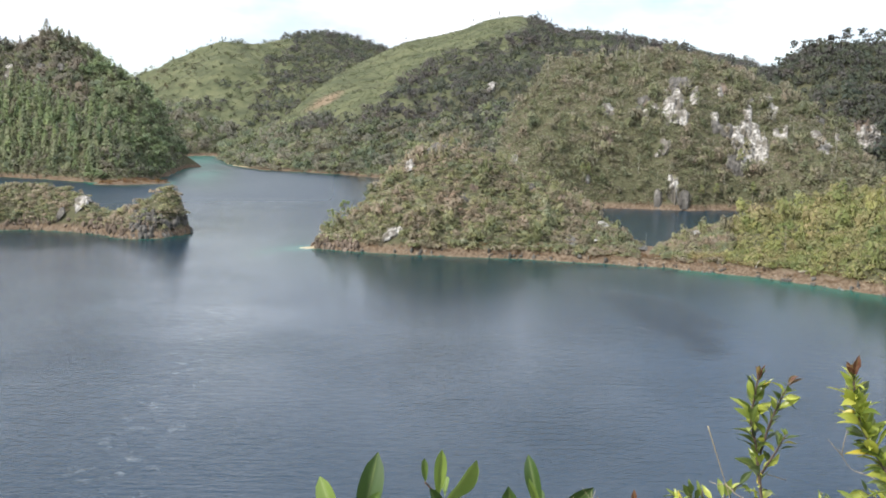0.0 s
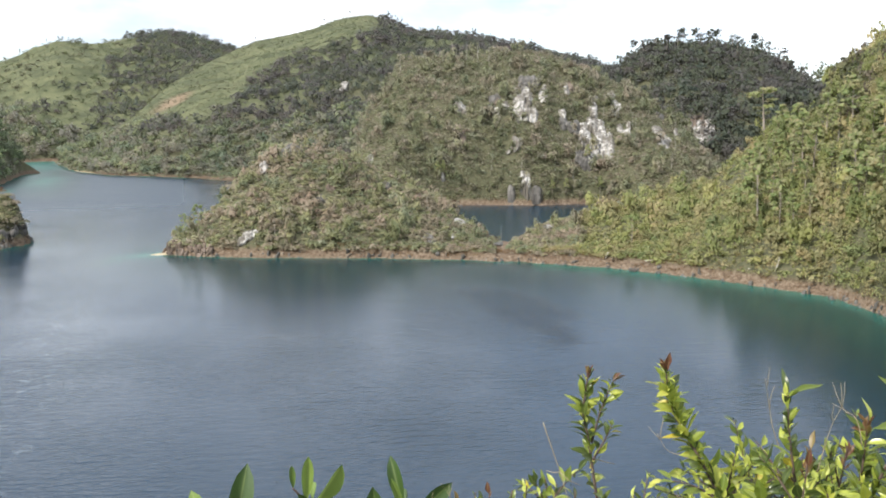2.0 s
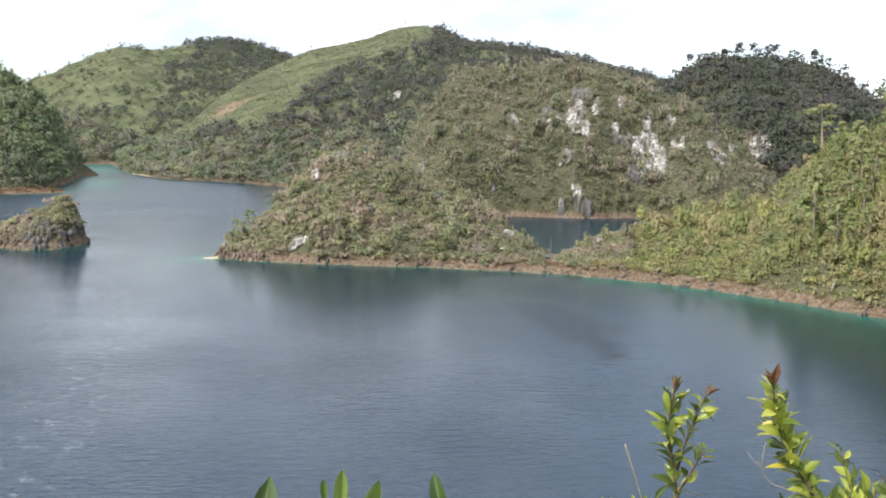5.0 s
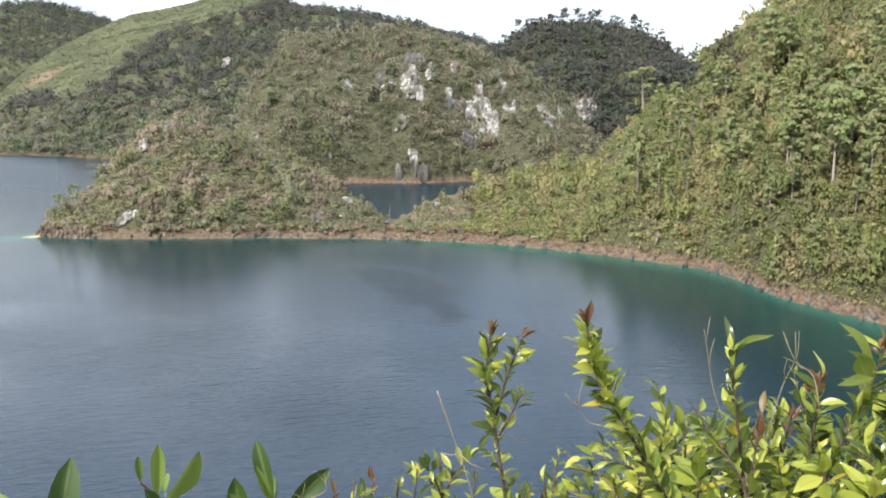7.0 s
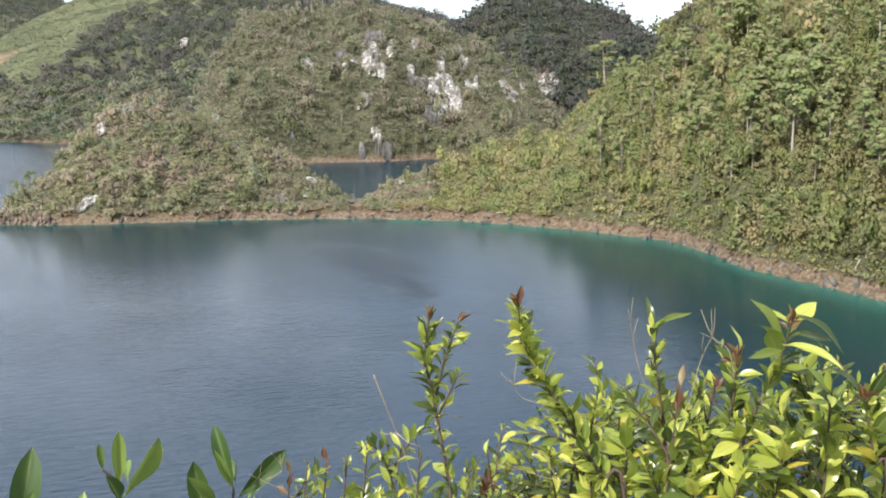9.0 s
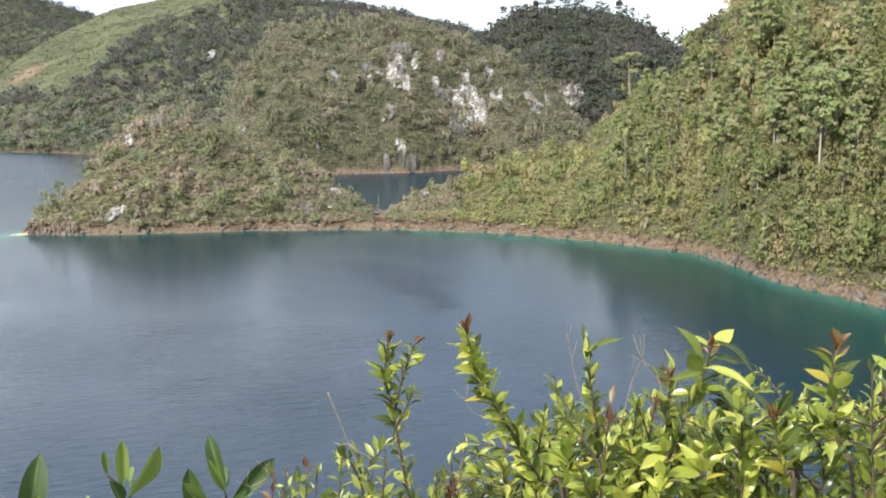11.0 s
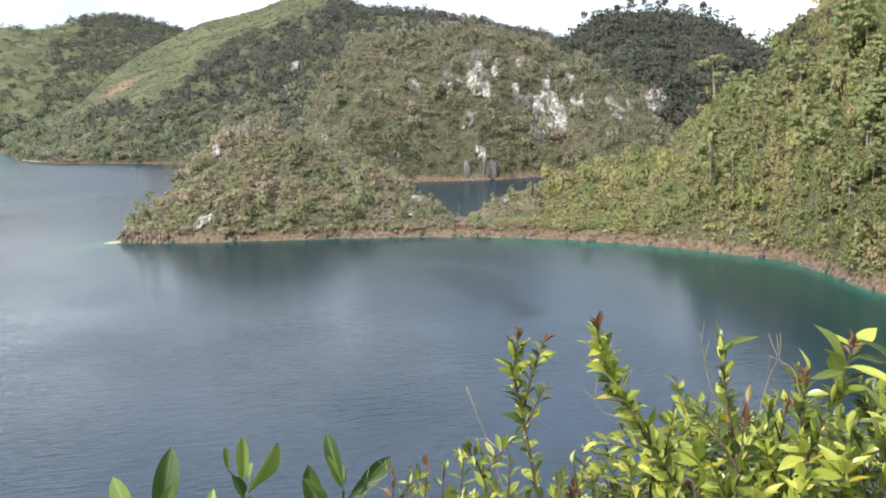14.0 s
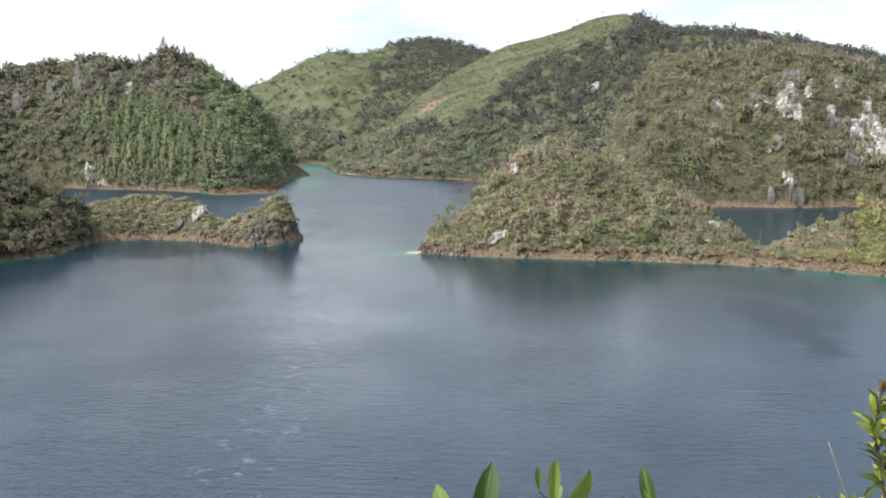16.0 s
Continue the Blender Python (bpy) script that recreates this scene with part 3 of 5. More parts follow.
# ---- plant cover ----
# Bare rock in the slopes: bearing, distance, width and height of each face, and what it is made of.
CRAGS = [
    (-13.75, 580, 9, 15, "pale"), (-14.3, 568, 6, 9, "pale"), (-14.9, 590, 4.5, 9, "pale"), (-12.7, 578, 5.5, 5, "pale"), (-14.1, 606, 15, 9, "grey"),
    (-18.05, 566, 14, 20, "pale"), (-18.9, 560, 7, 15, "pale"), (-17.9, 551, 7, 6, "pale"), (-19.3, 603, 5, 10, "pale"), (-19.0, 618, 6, 6, "pale"),
    (-17.9, 592, 4.5, 8, "pale"), (-19.8, 577, 6, 7, "pale"), (-16.4, 568, 7, 7, "grey"), (-21.7, 580, 6, 5, "pale"), (-22.25, 571, 7, 9, "pale"),
    (-22.85, 590, 5, 5, "pale"), (-24.4, 664, 11, 15, "pale"), (-23.5, 684, 6, 7, "pale"), (-13.15, 543, 9, 8, "pale"), (-10.0, 577, 8, 7, "pale"),
    (-13.93, 524, 5, 12, "pale"), (-13.1, 520, 4, 9, "grey"), (-14.6, 521, 6, 6, "grey"), (-12.1, 587, 6.6, 4.7, "grey"),
    (-17.5, 546, 8, 9, "grey"), (-23.9, 676, 13, 11, "brown"), (-17.1, 570, 4, 6, "grey"), (-16.4, 607, 3.6, 6.8, "pale"), (-12.2, 571, 3.5, 4.5, "pale"),
]
CRAGS_NEAR = [
    (3.55, 338, 3.6, 2.4, "pale"), (3.1, 338.5, 4, 2.8, "pale"), (2.75, 339, 3, 2, "pale"), (2, 376, 3.5, 4.1, "pale"), (-1.5, 352, 4.4, 2.9, "grey"), (-9.9, 365, 6, 3.4, "pale"),
    (-9.4, 342, 2.4, 2.2, "pale"), (-8.1, 335, 3.7, 3.7, "grey"), (-15.5, 360, 4, 3, "pale"), (-12.4, 346, 3, 4, "grey"),
    (-19.1, 410, 4, 6, "grey"), (-5.4, 374, 3, 4, "grey"), (21.65, 419, 4, 3, "pale"), (21.2, 418, 4.4, 3.4, "pale"), (20.85, 420, 3, 2.2, "pale"), (22.4, 419, 3, 3, "grey"), (0.1, 386, 9, 5, "grey"), (-1.9, 358, 5, 3, "brown"), (-8.9, 523, 2.2, 4, "pale"), (-4.4, 538, 3.3, 4.4, "pale"),
]
CRAGS_FAR = [
    (-2.8, 900, 9, 12, "pale"), (28.8, 905, 7, 18, "grey"), (27.4, 897, 8, 18, "grey"), (28.2, 893, 5, 12, "grey"),
    (25.4, 880, 7, 16, "grey"), (24.7, 868, 5, 14, "pale"), (22.9, 845, 8, 7, "grey"), (22.0, 838, 6, 6, "grey"), (30.6, 910, 7, 16, "grey"),
]


def steepness(az, d):
    a = radians(az)
    lo, hi = (float(height(-q * sin(a), q * cos(a))) for q in (d - 3, d + 3))
    return abs(hi - lo) / 6


CRAG_RISE = [(row[0], row[1], row[2], row[3], max(0.6, steepness(row[0], row[1]))) for row in CRAGS + CRAGS_NEAR + CRAGS_FAR]

rng = np.random.default_rng(7)


def clump(n, kind):
    """Leaf clusters of one plant of unit size: n triangles in 3 corners each, spread over its crown."""
    r = np.random.default_rng(n * 7 + hash_of(kind))
    u = r.normal(size=(n, 3))
    u /= np.linalg.norm(u, axis=1)[:, None]
    if kind == "shrub":
        lobes = r.uniform(-0.75, 0.75, (8, 3)) * (1, 1, 0.35) + (0, 0, 0.38)
        size = r.uniform(0.2, 0.52, 8)
        k = r.choice(8, n, p=size ** 2 / (size ** 2).sum())
        u[:, 2] = np.abs(u[:, 2]) * 1.1 - 0.25
        p = lobes[k] + u * size[k][:, None] * r.uniform(0.7, 1.12, (n, 1))
        s = r.uniform(0.11, 0.26, (n, 1))
    elif kind == "cone":
        h = r.uniform(0, 1, n) ** 1.3
        rad = (1 - h) * 0.54 * r.uniform(0.55, 1.05, n) + 0.03
        a = r.uniform(0, 2 * pi, n)
        p = np.stack([np.cos(a) * rad, np.sin(a) * rad, h * 2.0], -1)
        u = np.stack([np.cos(a), np.sin(a), np.full(n, 0.5)], -1)
        s = 0.2 * min(1.0, (70 / n) ** 0.5)
    else:
        lobes = r.uniform(-0.6, 0.6, (7, 3)) * (1, 1, 0.55) + (0, 0, 0.85)
        size = r.uniform(0.28, 0.5, 7)
        k = r.integers(0, 7, n)
        p = lobes[k] + u * size[k][:, None] * (1, 1, 0.75)
        s = 0.2 * min(1.0, (70 / n) ** 0.5)
    nrm = u + r.normal(size=(n, 3)) * 0.55 + (0, 0, 0.35)
    nrm /= np.linalg.norm(nrm, axis=1)[:, None]
    t = np.cross(nrm, r.normal(size=(n, 3)))
    t /= np.linalg.norm(t, axis=1)[:, None]
    b = np.cross(nrm, t)
    tri = []
    for q in (0, 2.2, 4.1):
        e = r.uniform(0.65, 1.25, (n, 1)) * s
        tri.append(p + (t * cos(q) + b * sin(q)) * e)
    return np.stack(tri, 1)


def hash_of(text):
    return sum(ord(c) * (i + 3) for i, c in enumerate(text))


def cover(name, places, sizes, tints, kind, leaves, mat, label, category, tall=1.0):
    """One mesh of many plants: their leaf clusters, sized, turned and set on the ground."""
    n = len(places)
    kinds = [clump(leaves + i, kind)[:leaves] for i in range(6)]
    which = rng.integers(0, 6, n)
    yaw = rng.uniform(0, 2 * pi, n)
    cos_, sin_ = np.cos(yaw)[:, None, None], np.sin(yaw)[:, None, None]
    base = np.stack(kinds)[which]
    sx = sizes[:, None, None]
    stretch = rng.uniform(0.8, 1.25, n)[:, None, None] * tall
    px, py, pz = base[..., 0], base[..., 1], base[..., 2]
    co = np.stack([(px * cos_ - py * sin_) * sx, (px * sin_ + py * cos_) * sx, pz * sx * stretch], -1) + places[:, None, None, :]
    me = bpy.data.meshes.new(name)
    verts = co.reshape(-1, 3)
    me.vertices.add(len(verts))
    me.vertices.foreach_set("co", verts.ravel().astype(np.float32))
    me.loops.add(len(verts))
    me.loops.foreach_set("vertex_index", np.arange(len(verts), dtype=np.int32))
    me.polygons.add(len(verts) // 3)
    me.polygons.foreach_set("loop_start", np.arange(0, len(verts), 3, dtype=np.int32))
    me.update(calc_edges=True)
    attribute(me, "plant_tint", np.repeat(tints, leaves * 3))
    # rounded shading of each crown as a whole, with some of each cluster's own tilt
    face = np.cross(co[:, :, 1] - co[:, :, 0], co[:, :, 2] - co[:, :, 0])
    face /= np.linalg.norm(face, axis=-1, keepdims=True) + 1e-9
    heart = places + np.stack([0 * sizes, 0 * sizes, 0.35 * sizes * tall], -1)
    out_ = co.mean(2) - heart[:, None, :]
    out_ /= np.linalg.norm(out_, axis=-1, keepdims=True) + 1e-9
    nr = face * 0.22 + out_ * 0.55 + np.array([0, 0, 0.62])
    nr /= np.linalg.norm(nr, axis=-1, keepdims=True) + 1e-9
    a_ = me.attributes.new("custom_normal", "FLOAT_VECTOR", "POINT")
    a_.data.foreach_set("vector", np.repeat(nr[:, :, None, :], 3, axis=2).astype(np.float32).ravel())
    me.materials.append(mat)
    return tagged(new(name, me), label, category, kind="stuff")


def scatter(land, spacing, az=None, low=2.6, s_max=1.12, thin=None):
    """Places of plants on one landmass, about that far apart."""
    lo, hi = az or LAND[land]["span"]
    lo, hi = max(lo, -48.5), min(hi, 34)
    t = LAND[land]["tables"]
    m = (AZ_TABLE >= lo) & (AZ_TABLE <= hi)
    dmin, dmax = t[0][m].min() - 4, (t[1][m] + (t[3][m] - t[1][m]) * 0.25).max()
    n = int(2.8 * radians(hi - lo) * (dmax ** 2 - dmin ** 2) / 2 / spacing ** 2)
    a = np.radians(rng.uniform(lo, hi, n))
    d = np.sqrt(rng.uniform(dmin ** 2, dmax ** 2, n))
    x, y = -d * np.sin(a), d * np.cos(a)
    h, s = landmass(land, x, y)
    full = height(x, y)
    keep = (h >= full - 0.05) & (h > low) & (s < s_max)
    steep = np.abs(landmass(land, x * (1 + 2 / d), y * (1 + 2 / d))[0] - h) / 2
    keep &= rng.uniform(0, 1, n) < np.sqrt(1 + steep ** 2) / 2.8
    for ca, cd, cw, ch, rise in CRAG_RISE:
        near = keep & (np.abs(d - cd) < 60)
        u = (np.degrees(a[near]) - ca) * np.pi / 180 * cd / (cw * 0.55)
        v = (d[near] - cd + 2.0) / (ch * 0.55 / rise + 2.5)
        keep[near] &= (u * u + v * v > 1) | (np.sin(x[near] * 1.7 + y[near] * 2.3) > 0.9)
    if thin is not None:
        keep &= thin(np.degrees(a), d, h, s, x, y)
    return np.stack([x, y, h], -1)[keep]


def plant_cover(land, name, spacing, size, kind, leaves, mat, label, category, tall=1.0, **kw):
    p = scatter(land, spacing, **kw)
    k = len(p)
    sizes = size * np.clip(rng.lognormal(0, 0.4, k), 0.45, 2.2)
    p[:, 2] -= 0.15 * sizes
    return cover(name, p, sizes, rng.uniform(0, 1, k), kind, leaves, mat, label, category, tall)


def wood_shade_line(az, x, y):
    """Height up to which woods and cloud-shaded slope reach on the far mountain, by bearing; scrub and meadow lie
    above.
    """
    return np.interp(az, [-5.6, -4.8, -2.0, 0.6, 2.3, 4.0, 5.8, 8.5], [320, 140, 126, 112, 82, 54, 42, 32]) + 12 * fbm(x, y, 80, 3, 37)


def low_ground(az, d, h, s, x, y):
    return (h < np.minimum(wood_shade_line(az, x, y), 46 + 26 * fbm(x, y, 90, 3, 39))) & (d < 1260)


def meadow_ground(az, d, h, s, x, y):
    return h >= wood_shade_line(az, x, y) - 8


def high_ground(az, d, h, s, x, y):
    return h >= 24


# Trees in the darkened colour also stand for the mountain's cloud-shaded part.
def shaded_mountain_wood(az, d, h, s, x, y):
    return (h < wood_shade_line(az, x, y)) & ((h > 34 + 16 * fbm(x, y, 90, 3, 39)) | (az < -2))


def shaded_rear_wood(az, d, h, s, x, y):
    """The wooded half of the rear hill with its cloud-shaded summit, and clumps in its meadow."""
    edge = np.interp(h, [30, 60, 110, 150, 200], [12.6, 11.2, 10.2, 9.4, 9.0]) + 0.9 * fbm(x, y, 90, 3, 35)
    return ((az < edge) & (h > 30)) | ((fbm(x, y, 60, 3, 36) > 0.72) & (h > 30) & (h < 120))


plant_cover("peninsula", "peninsula_shrubs", 1.22, 1.2, "shrub", 60, SHRUB, "dense mixed green and olive shrubs covering a rocky peninsula", "shrubs", low=2.3)
plant_cover("island", "island_shrubs", 1.5, 1.25, "shrub", 60, SHRUB, "low green shrubs on a rocky islet", "shrubs", low=3.0, thin=lambda az, d, h, s, x, y: h > 4.2 + 2.4 * fbm(x, y, 9, 2, 91) + np.where(az < 16.5, 2.0, np.where(az < 17.8, 0.8, 0)))
plant_cover("right_slope", "slope_shrubs", 1.8, 1.45, "shrub", 37, SLOPE, "bright green shrubs and young trees on a steep slope", "shrubs", low=2.9, s_max=1.05)
plant_cover("right_slope", "slope_undergrowth", 1.45, 1.05, "shrub", 28, SLOPE, "low bright green growth at the foot of a slope", "shrubs", low=2.8, s_max=0.42)
# Dark leaf colour here stands for cloud shade over the spur.
plant_cover("right_slope", "spur_woods", 3.4, 2.6, "tree", 60, WOODS, "woods on the shoulder of a slope, darkened in colour for cloud shade", "woods", thin=lambda az, d, h, s, x, y: (az > -33.4 + 1.0 * fbm(x, y, 25, 2, 67)) & (h > 46 + 6 * fbm(x, y, 25, 2, 68)))
plant_cover("right_slope", "slope_grove", 6.2, 2.6, "tree", 280, GROVE, "dense mid-green trees above a lake bank", "trees", az=(-48, -33), low=4.5, s_max=0.75, tall=1.6)
plant_cover("right_slope", "slope_conifers", 9.0, 3.2, "cone", 260, GROVE, "young conifers among shrubs on a slope", "trees", az=(-48, -27), low=4.5, s_max=0.9, tall=1.2)
plant_cover("right_slope", "slope_saplings", 6.5, 2.0, "tree", 90, SLOPE, "young broadleaf trees standing above the shrubs", "trees", low=4.0, tall=1.5)
plant_cover("peninsula", "peninsula_saplings", 5.5, 1.7, "tree", 90, SHRUB, "small trees standing above the shrubs", "trees", low=4.0, tall=1.5)
plant_cover("cliff_hill", "cliff_shrubs", 1.75, 1.4, "shrub", 27, CLIFFSIDE, "green shrubs clinging to a limestone hill", "shrubs", low=1.1)
plant_cover("cliff_hill", "cliff_undergrowth", 2.4, 1.2, "shrub", 24, CLIFFSIDE, "low growth at the foot of a limestone hill", "shrubs", low=1.0, s_max=0.3)
plant_cover("cliff_hill", "cliff_trees", 6.5, 2.3, "tree", 76, CLIFFSIDE, "small trees on a limestone hill", "trees", tall=1.4)
plant_cover("pine_hill", "pine_hill_woods", 3.7, 3.7, "tree", 32, SHADEDPINES, "green woods on a hill, cloud shade put into their colour", "woods", low=1.1)
plant_cover("near_left", "left_slope_woods", 3.0, 3.0, "tree", 60, WOODS, "dark green woods on a steep slope", "woods", low=1.1)
plant_cover("cliffs_left", "left_hill_woods", 3.6, 3.2, "tree", 60, RIDGEWOODS, "dark green woods among cliffs on a hill", "woods", low=1.1, thin=lambda az, d, h, s, x, y: az > 20.2 + 0.8 * fbm(x, y, 40, 2, 63))
# Lighter leaf colour at this end makes up for the slope's missing sun.
plant_cover("cliffs_left", "hill_end_woods", 3.8, 3.2, "tree", 54, KNOLL, "woods at the end of a hill, brightened in colour against its shade", "woods", low=1.1, thin=lambda az, d, h, s, x, y: az < 20.6 + 0.8 * fbm(x, y, 40, 2, 63))
plant_cover("cliffs_left", "ridge_conifers", 10.0, 2.3, "cone", 60, RIDGEWOODS, "dark conifers on a rocky ridge", "woods", tall=0.95, low=30)
plant_cover("left_knoll", "knoll_woods", 3.7, 2.8, "tree", 50, LAKESIDE, "green broadleaf woods on a low hill by a lake", "woods", low=1.1)
plant_cover("left_knoll", "knoll_conifers", 4.2, 4.3, "cone", 90, KNOLL, "bright green conifers on a low hill by a lake", "woods", low=6, tall=1.05, thin=lambda az, d, h, s, x, y: (az < 27.2 + fbm(x, y, 30, 2, 61)) & (fbm(x, y, 45, 2, 62) > -0.75))
plant_cover("spit", "spit_bushes", 2.2, 1.1, "shrub", 26, DRY, "low brownish bushes on a flat spit of land", "shrubs", low=0.4)
for land, word, mat_ in (("cliffs_left", "left_hill", LAKESIDE), ("left_knoll", "knoll", LAKESIDE), ("near_left", "left_slope", WOODS), ("mountain", "mountain_foot", LAKESIDE), ("green_hill", "valley", LAKESIDE)):
    plant_cover(land, word + "_shore_bushes", 2.5 if land != "green_hill" else 6.0, 2.4, "shrub", 26, mat_, "green bushes down to a lake's edge", "shrubs", low=0.5, s_max=0.3, thin=lambda az, d, h, s, x, y: h < 13)
plant_cover("mountain", "mountain_scrub", 4.6, 1.7, "shrub", 12, MEADOW, "light green scrub on a far mountain", "scrub", thin=meadow_ground)
plant_cover("mountain", "mountain_woods", 7.0, 4.2, "tree", 34, SHADEDWOODS, "woods on a far mountain, darkened in colour for cloud shade", "woods", thin=shaded_mountain_wood, low=1.1)
plant_cover("mountain", "lakeside_woods", 5.4, 3.8, "tree", 46, LAKESIDE, "mid-green woods along a far lake shore", "woods", thin=low_ground, low=1.1)
plant_cover("green_hill", "green_hill_scrub", 6.8, 2.1, "shrub", 9, MEADOW, "light green scrub on a far hill", "scrub", thin=high_ground)
plant_cover("green_hill", "green_hill_trees", 21.0, 3.4, "tree", 40, MEADOW, "scattered trees on a far green hill", "trees", thin=high_ground, low=1.1)
plant_cover("green_hill", "green_hill_forest", 8.0, 4.0, "tree", 30, SHADEDWOODS, "forest on a far green hill, darkened in colour for cloud shade", "woods", thin=shaded_rear_wood)
plant_cover("green_hill", "valley_woods", 8.0, 5.2, "tree", 44, VALLEY, "woods in a valley at the lake's far end", "woods", thin=lambda az, d, h, s, x, y: h < 46 + 30 * fbm(x, y, 90, 3, 38), low=1.1)
plant_cover("far_ridge", "far_ridge_woods", 40.0, 20.0, "tree", 30, MEADOW, "pale green far ridge", "woods", az=(-40, -26))


def shore_cover(land, name, spacing, size, leaves, lo, hi, mat, label, category):
    """Low growth on the bare bank just above the water."""
    p = scatter(land, spacing, low=lo, s_max=0.5, thin=lambda az, d, h, s, x, y: (h < hi) & (vnoise(x / 6, y / 6, 41) > -0.5))
    k = len(p)
    cover(name, p, size * rng.uniform(0.5, 1.6, k), rng.uniform(0, 1, k), "shrub", leaves, mat, label, category)


for land, word in (("peninsula", "peninsula"), ("right_slope", "slope"), ("cliff_hill", "cliff_foot")):
    shore_cover(land, word + "_bank_growth", 0.95, 0.55, 16, 0.9, 5.0, DRY, "dry reddish brown grass and ferns on a lake bank", "grass")


def stone_mesh(seed, flat=0.7):
    bm = bmesh.new()
    bmesh.ops.create_icosphere(bm, subdivisions=2, radius=1.0)
    for v in bm.verts:
        k = noise.noise(v.co * 1.3 + Vector((seed * 3.1, 0, 0))) * 0.45 + noise.noise(v.co * 3.2 + Vector((0, seed * 1.7, 0))) * 0.2
        v.co *= 1 + k
        v.co.z *= flat
    me = bpy.data.meshes.new("stone")
    bm.to_mesh(me)
    bm.free()
    return me


def joined(name, base, places, sizes, mat, turn=True):
    """Copies of small lumps joined into one mesh."""
    vs, fs, at = [], [], 0
    data = []
    for me in base:
        v = np.empty(len(me.vertices) * 3)
        me.vertices.foreach_get("co", v)
        data.append((v.reshape(-1, 3), np.array([p.vertices[:] for p in me.polygons])))
    for p, sz in zip(places, sizes):
        v, f = data[rng.integers(0, len(data))]
        a = rng.uniform(0, 2 * pi)
        r = np.array([[cos(a), -sin(a), 0], [sin(a), cos(a), 0], [0, 0, 1]])
        vs.append((v * sz) @ r.T + p)
        fs.append(f + at)
        at += len(v)
    vs, fs = np.concatenate(vs), np.concatenate(fs)
    me = bpy.data.meshes.new(name)
    me.vertices.add(len(vs))
    me.vertices.foreach_set("co", vs.ravel().astype(np.float32))
    me.loops.add(fs.size)
    me.loops.foreach_set("vertex_index", fs.ravel().astype(np.int32))
    me.polygons.add(len(fs))
    me.polygons.foreach_set("loop_start", np.arange(0, fs.size, 3, dtype=np.int32))
    me.update(calc_edges=True)
    me.materials.append(mat)
    return new(name, me)


STONES = [stone_mesh(i) for i in range(5)]


def shore_stones(land, name, spacing):
    p = scatter(land, spacing, low=-0.3, s_max=0.3, thin=lambda az, d, h, s, x, y: (h < 1.7) & (vnoise(x / 8, y / 8, 51) > -0.2))
    k = len(p)
    sz = 0.28 * rng.lognormal(0, 0.5, k)[:, None] * rng.uniform(0.7, 1.3, (k, 3))
    tagged(joined(name, STONES, p, sz, GREYROCK), "brown and grey stones along a lake's edge", "stones", kind="stuff")


for land, word in (("peninsula", "peninsula"), ("right_slope", "slope"), ("island", "islet")):
    shore_stones(land, word + "_shore_stones", 1.6)


# ---- crags ----
def on_ground(az, d):
    a = radians(az)
    x, y = -d * sin(a), d * cos(a)
    return Vector((x, y, float(height(x, y))))


def crag_mesh(seed):
    """An angular block of rock with broken faces."""
    bm = bmesh.new()
    bmesh.ops.create_icosphere(bm, subdivisions=2, radius=1.0)
    r = random.Random(seed + 300)
    cuts = []
    for _ in range(11):
        n = Vector((r.gauss(0, 1), r.gauss(0, 1), r.gauss(0, 0.6))).normalized()
        cuts.append((n, r.uniform(0.42, 0.8)))
    o = Vector((seed * 7.3, seed * 3.9, 0))
    for v in bm.verts:
        p = v.co * (1.0 + 0.3 * noise.noise(v.co * 1.6 + o))
        for n, c in cuts:
            k = p.dot(n)
            if k > c:
                p -= n * (k - c)
        v.co = p * (1.15 + 0.14 * noise.noise(p * 6 + o))
    me = bpy.data.meshes.new("rock")
    bm.to_mesh(me)
    bm.free()
    return me


CRAG_MESHES = [crag_mesh(i) for i in range(6)]


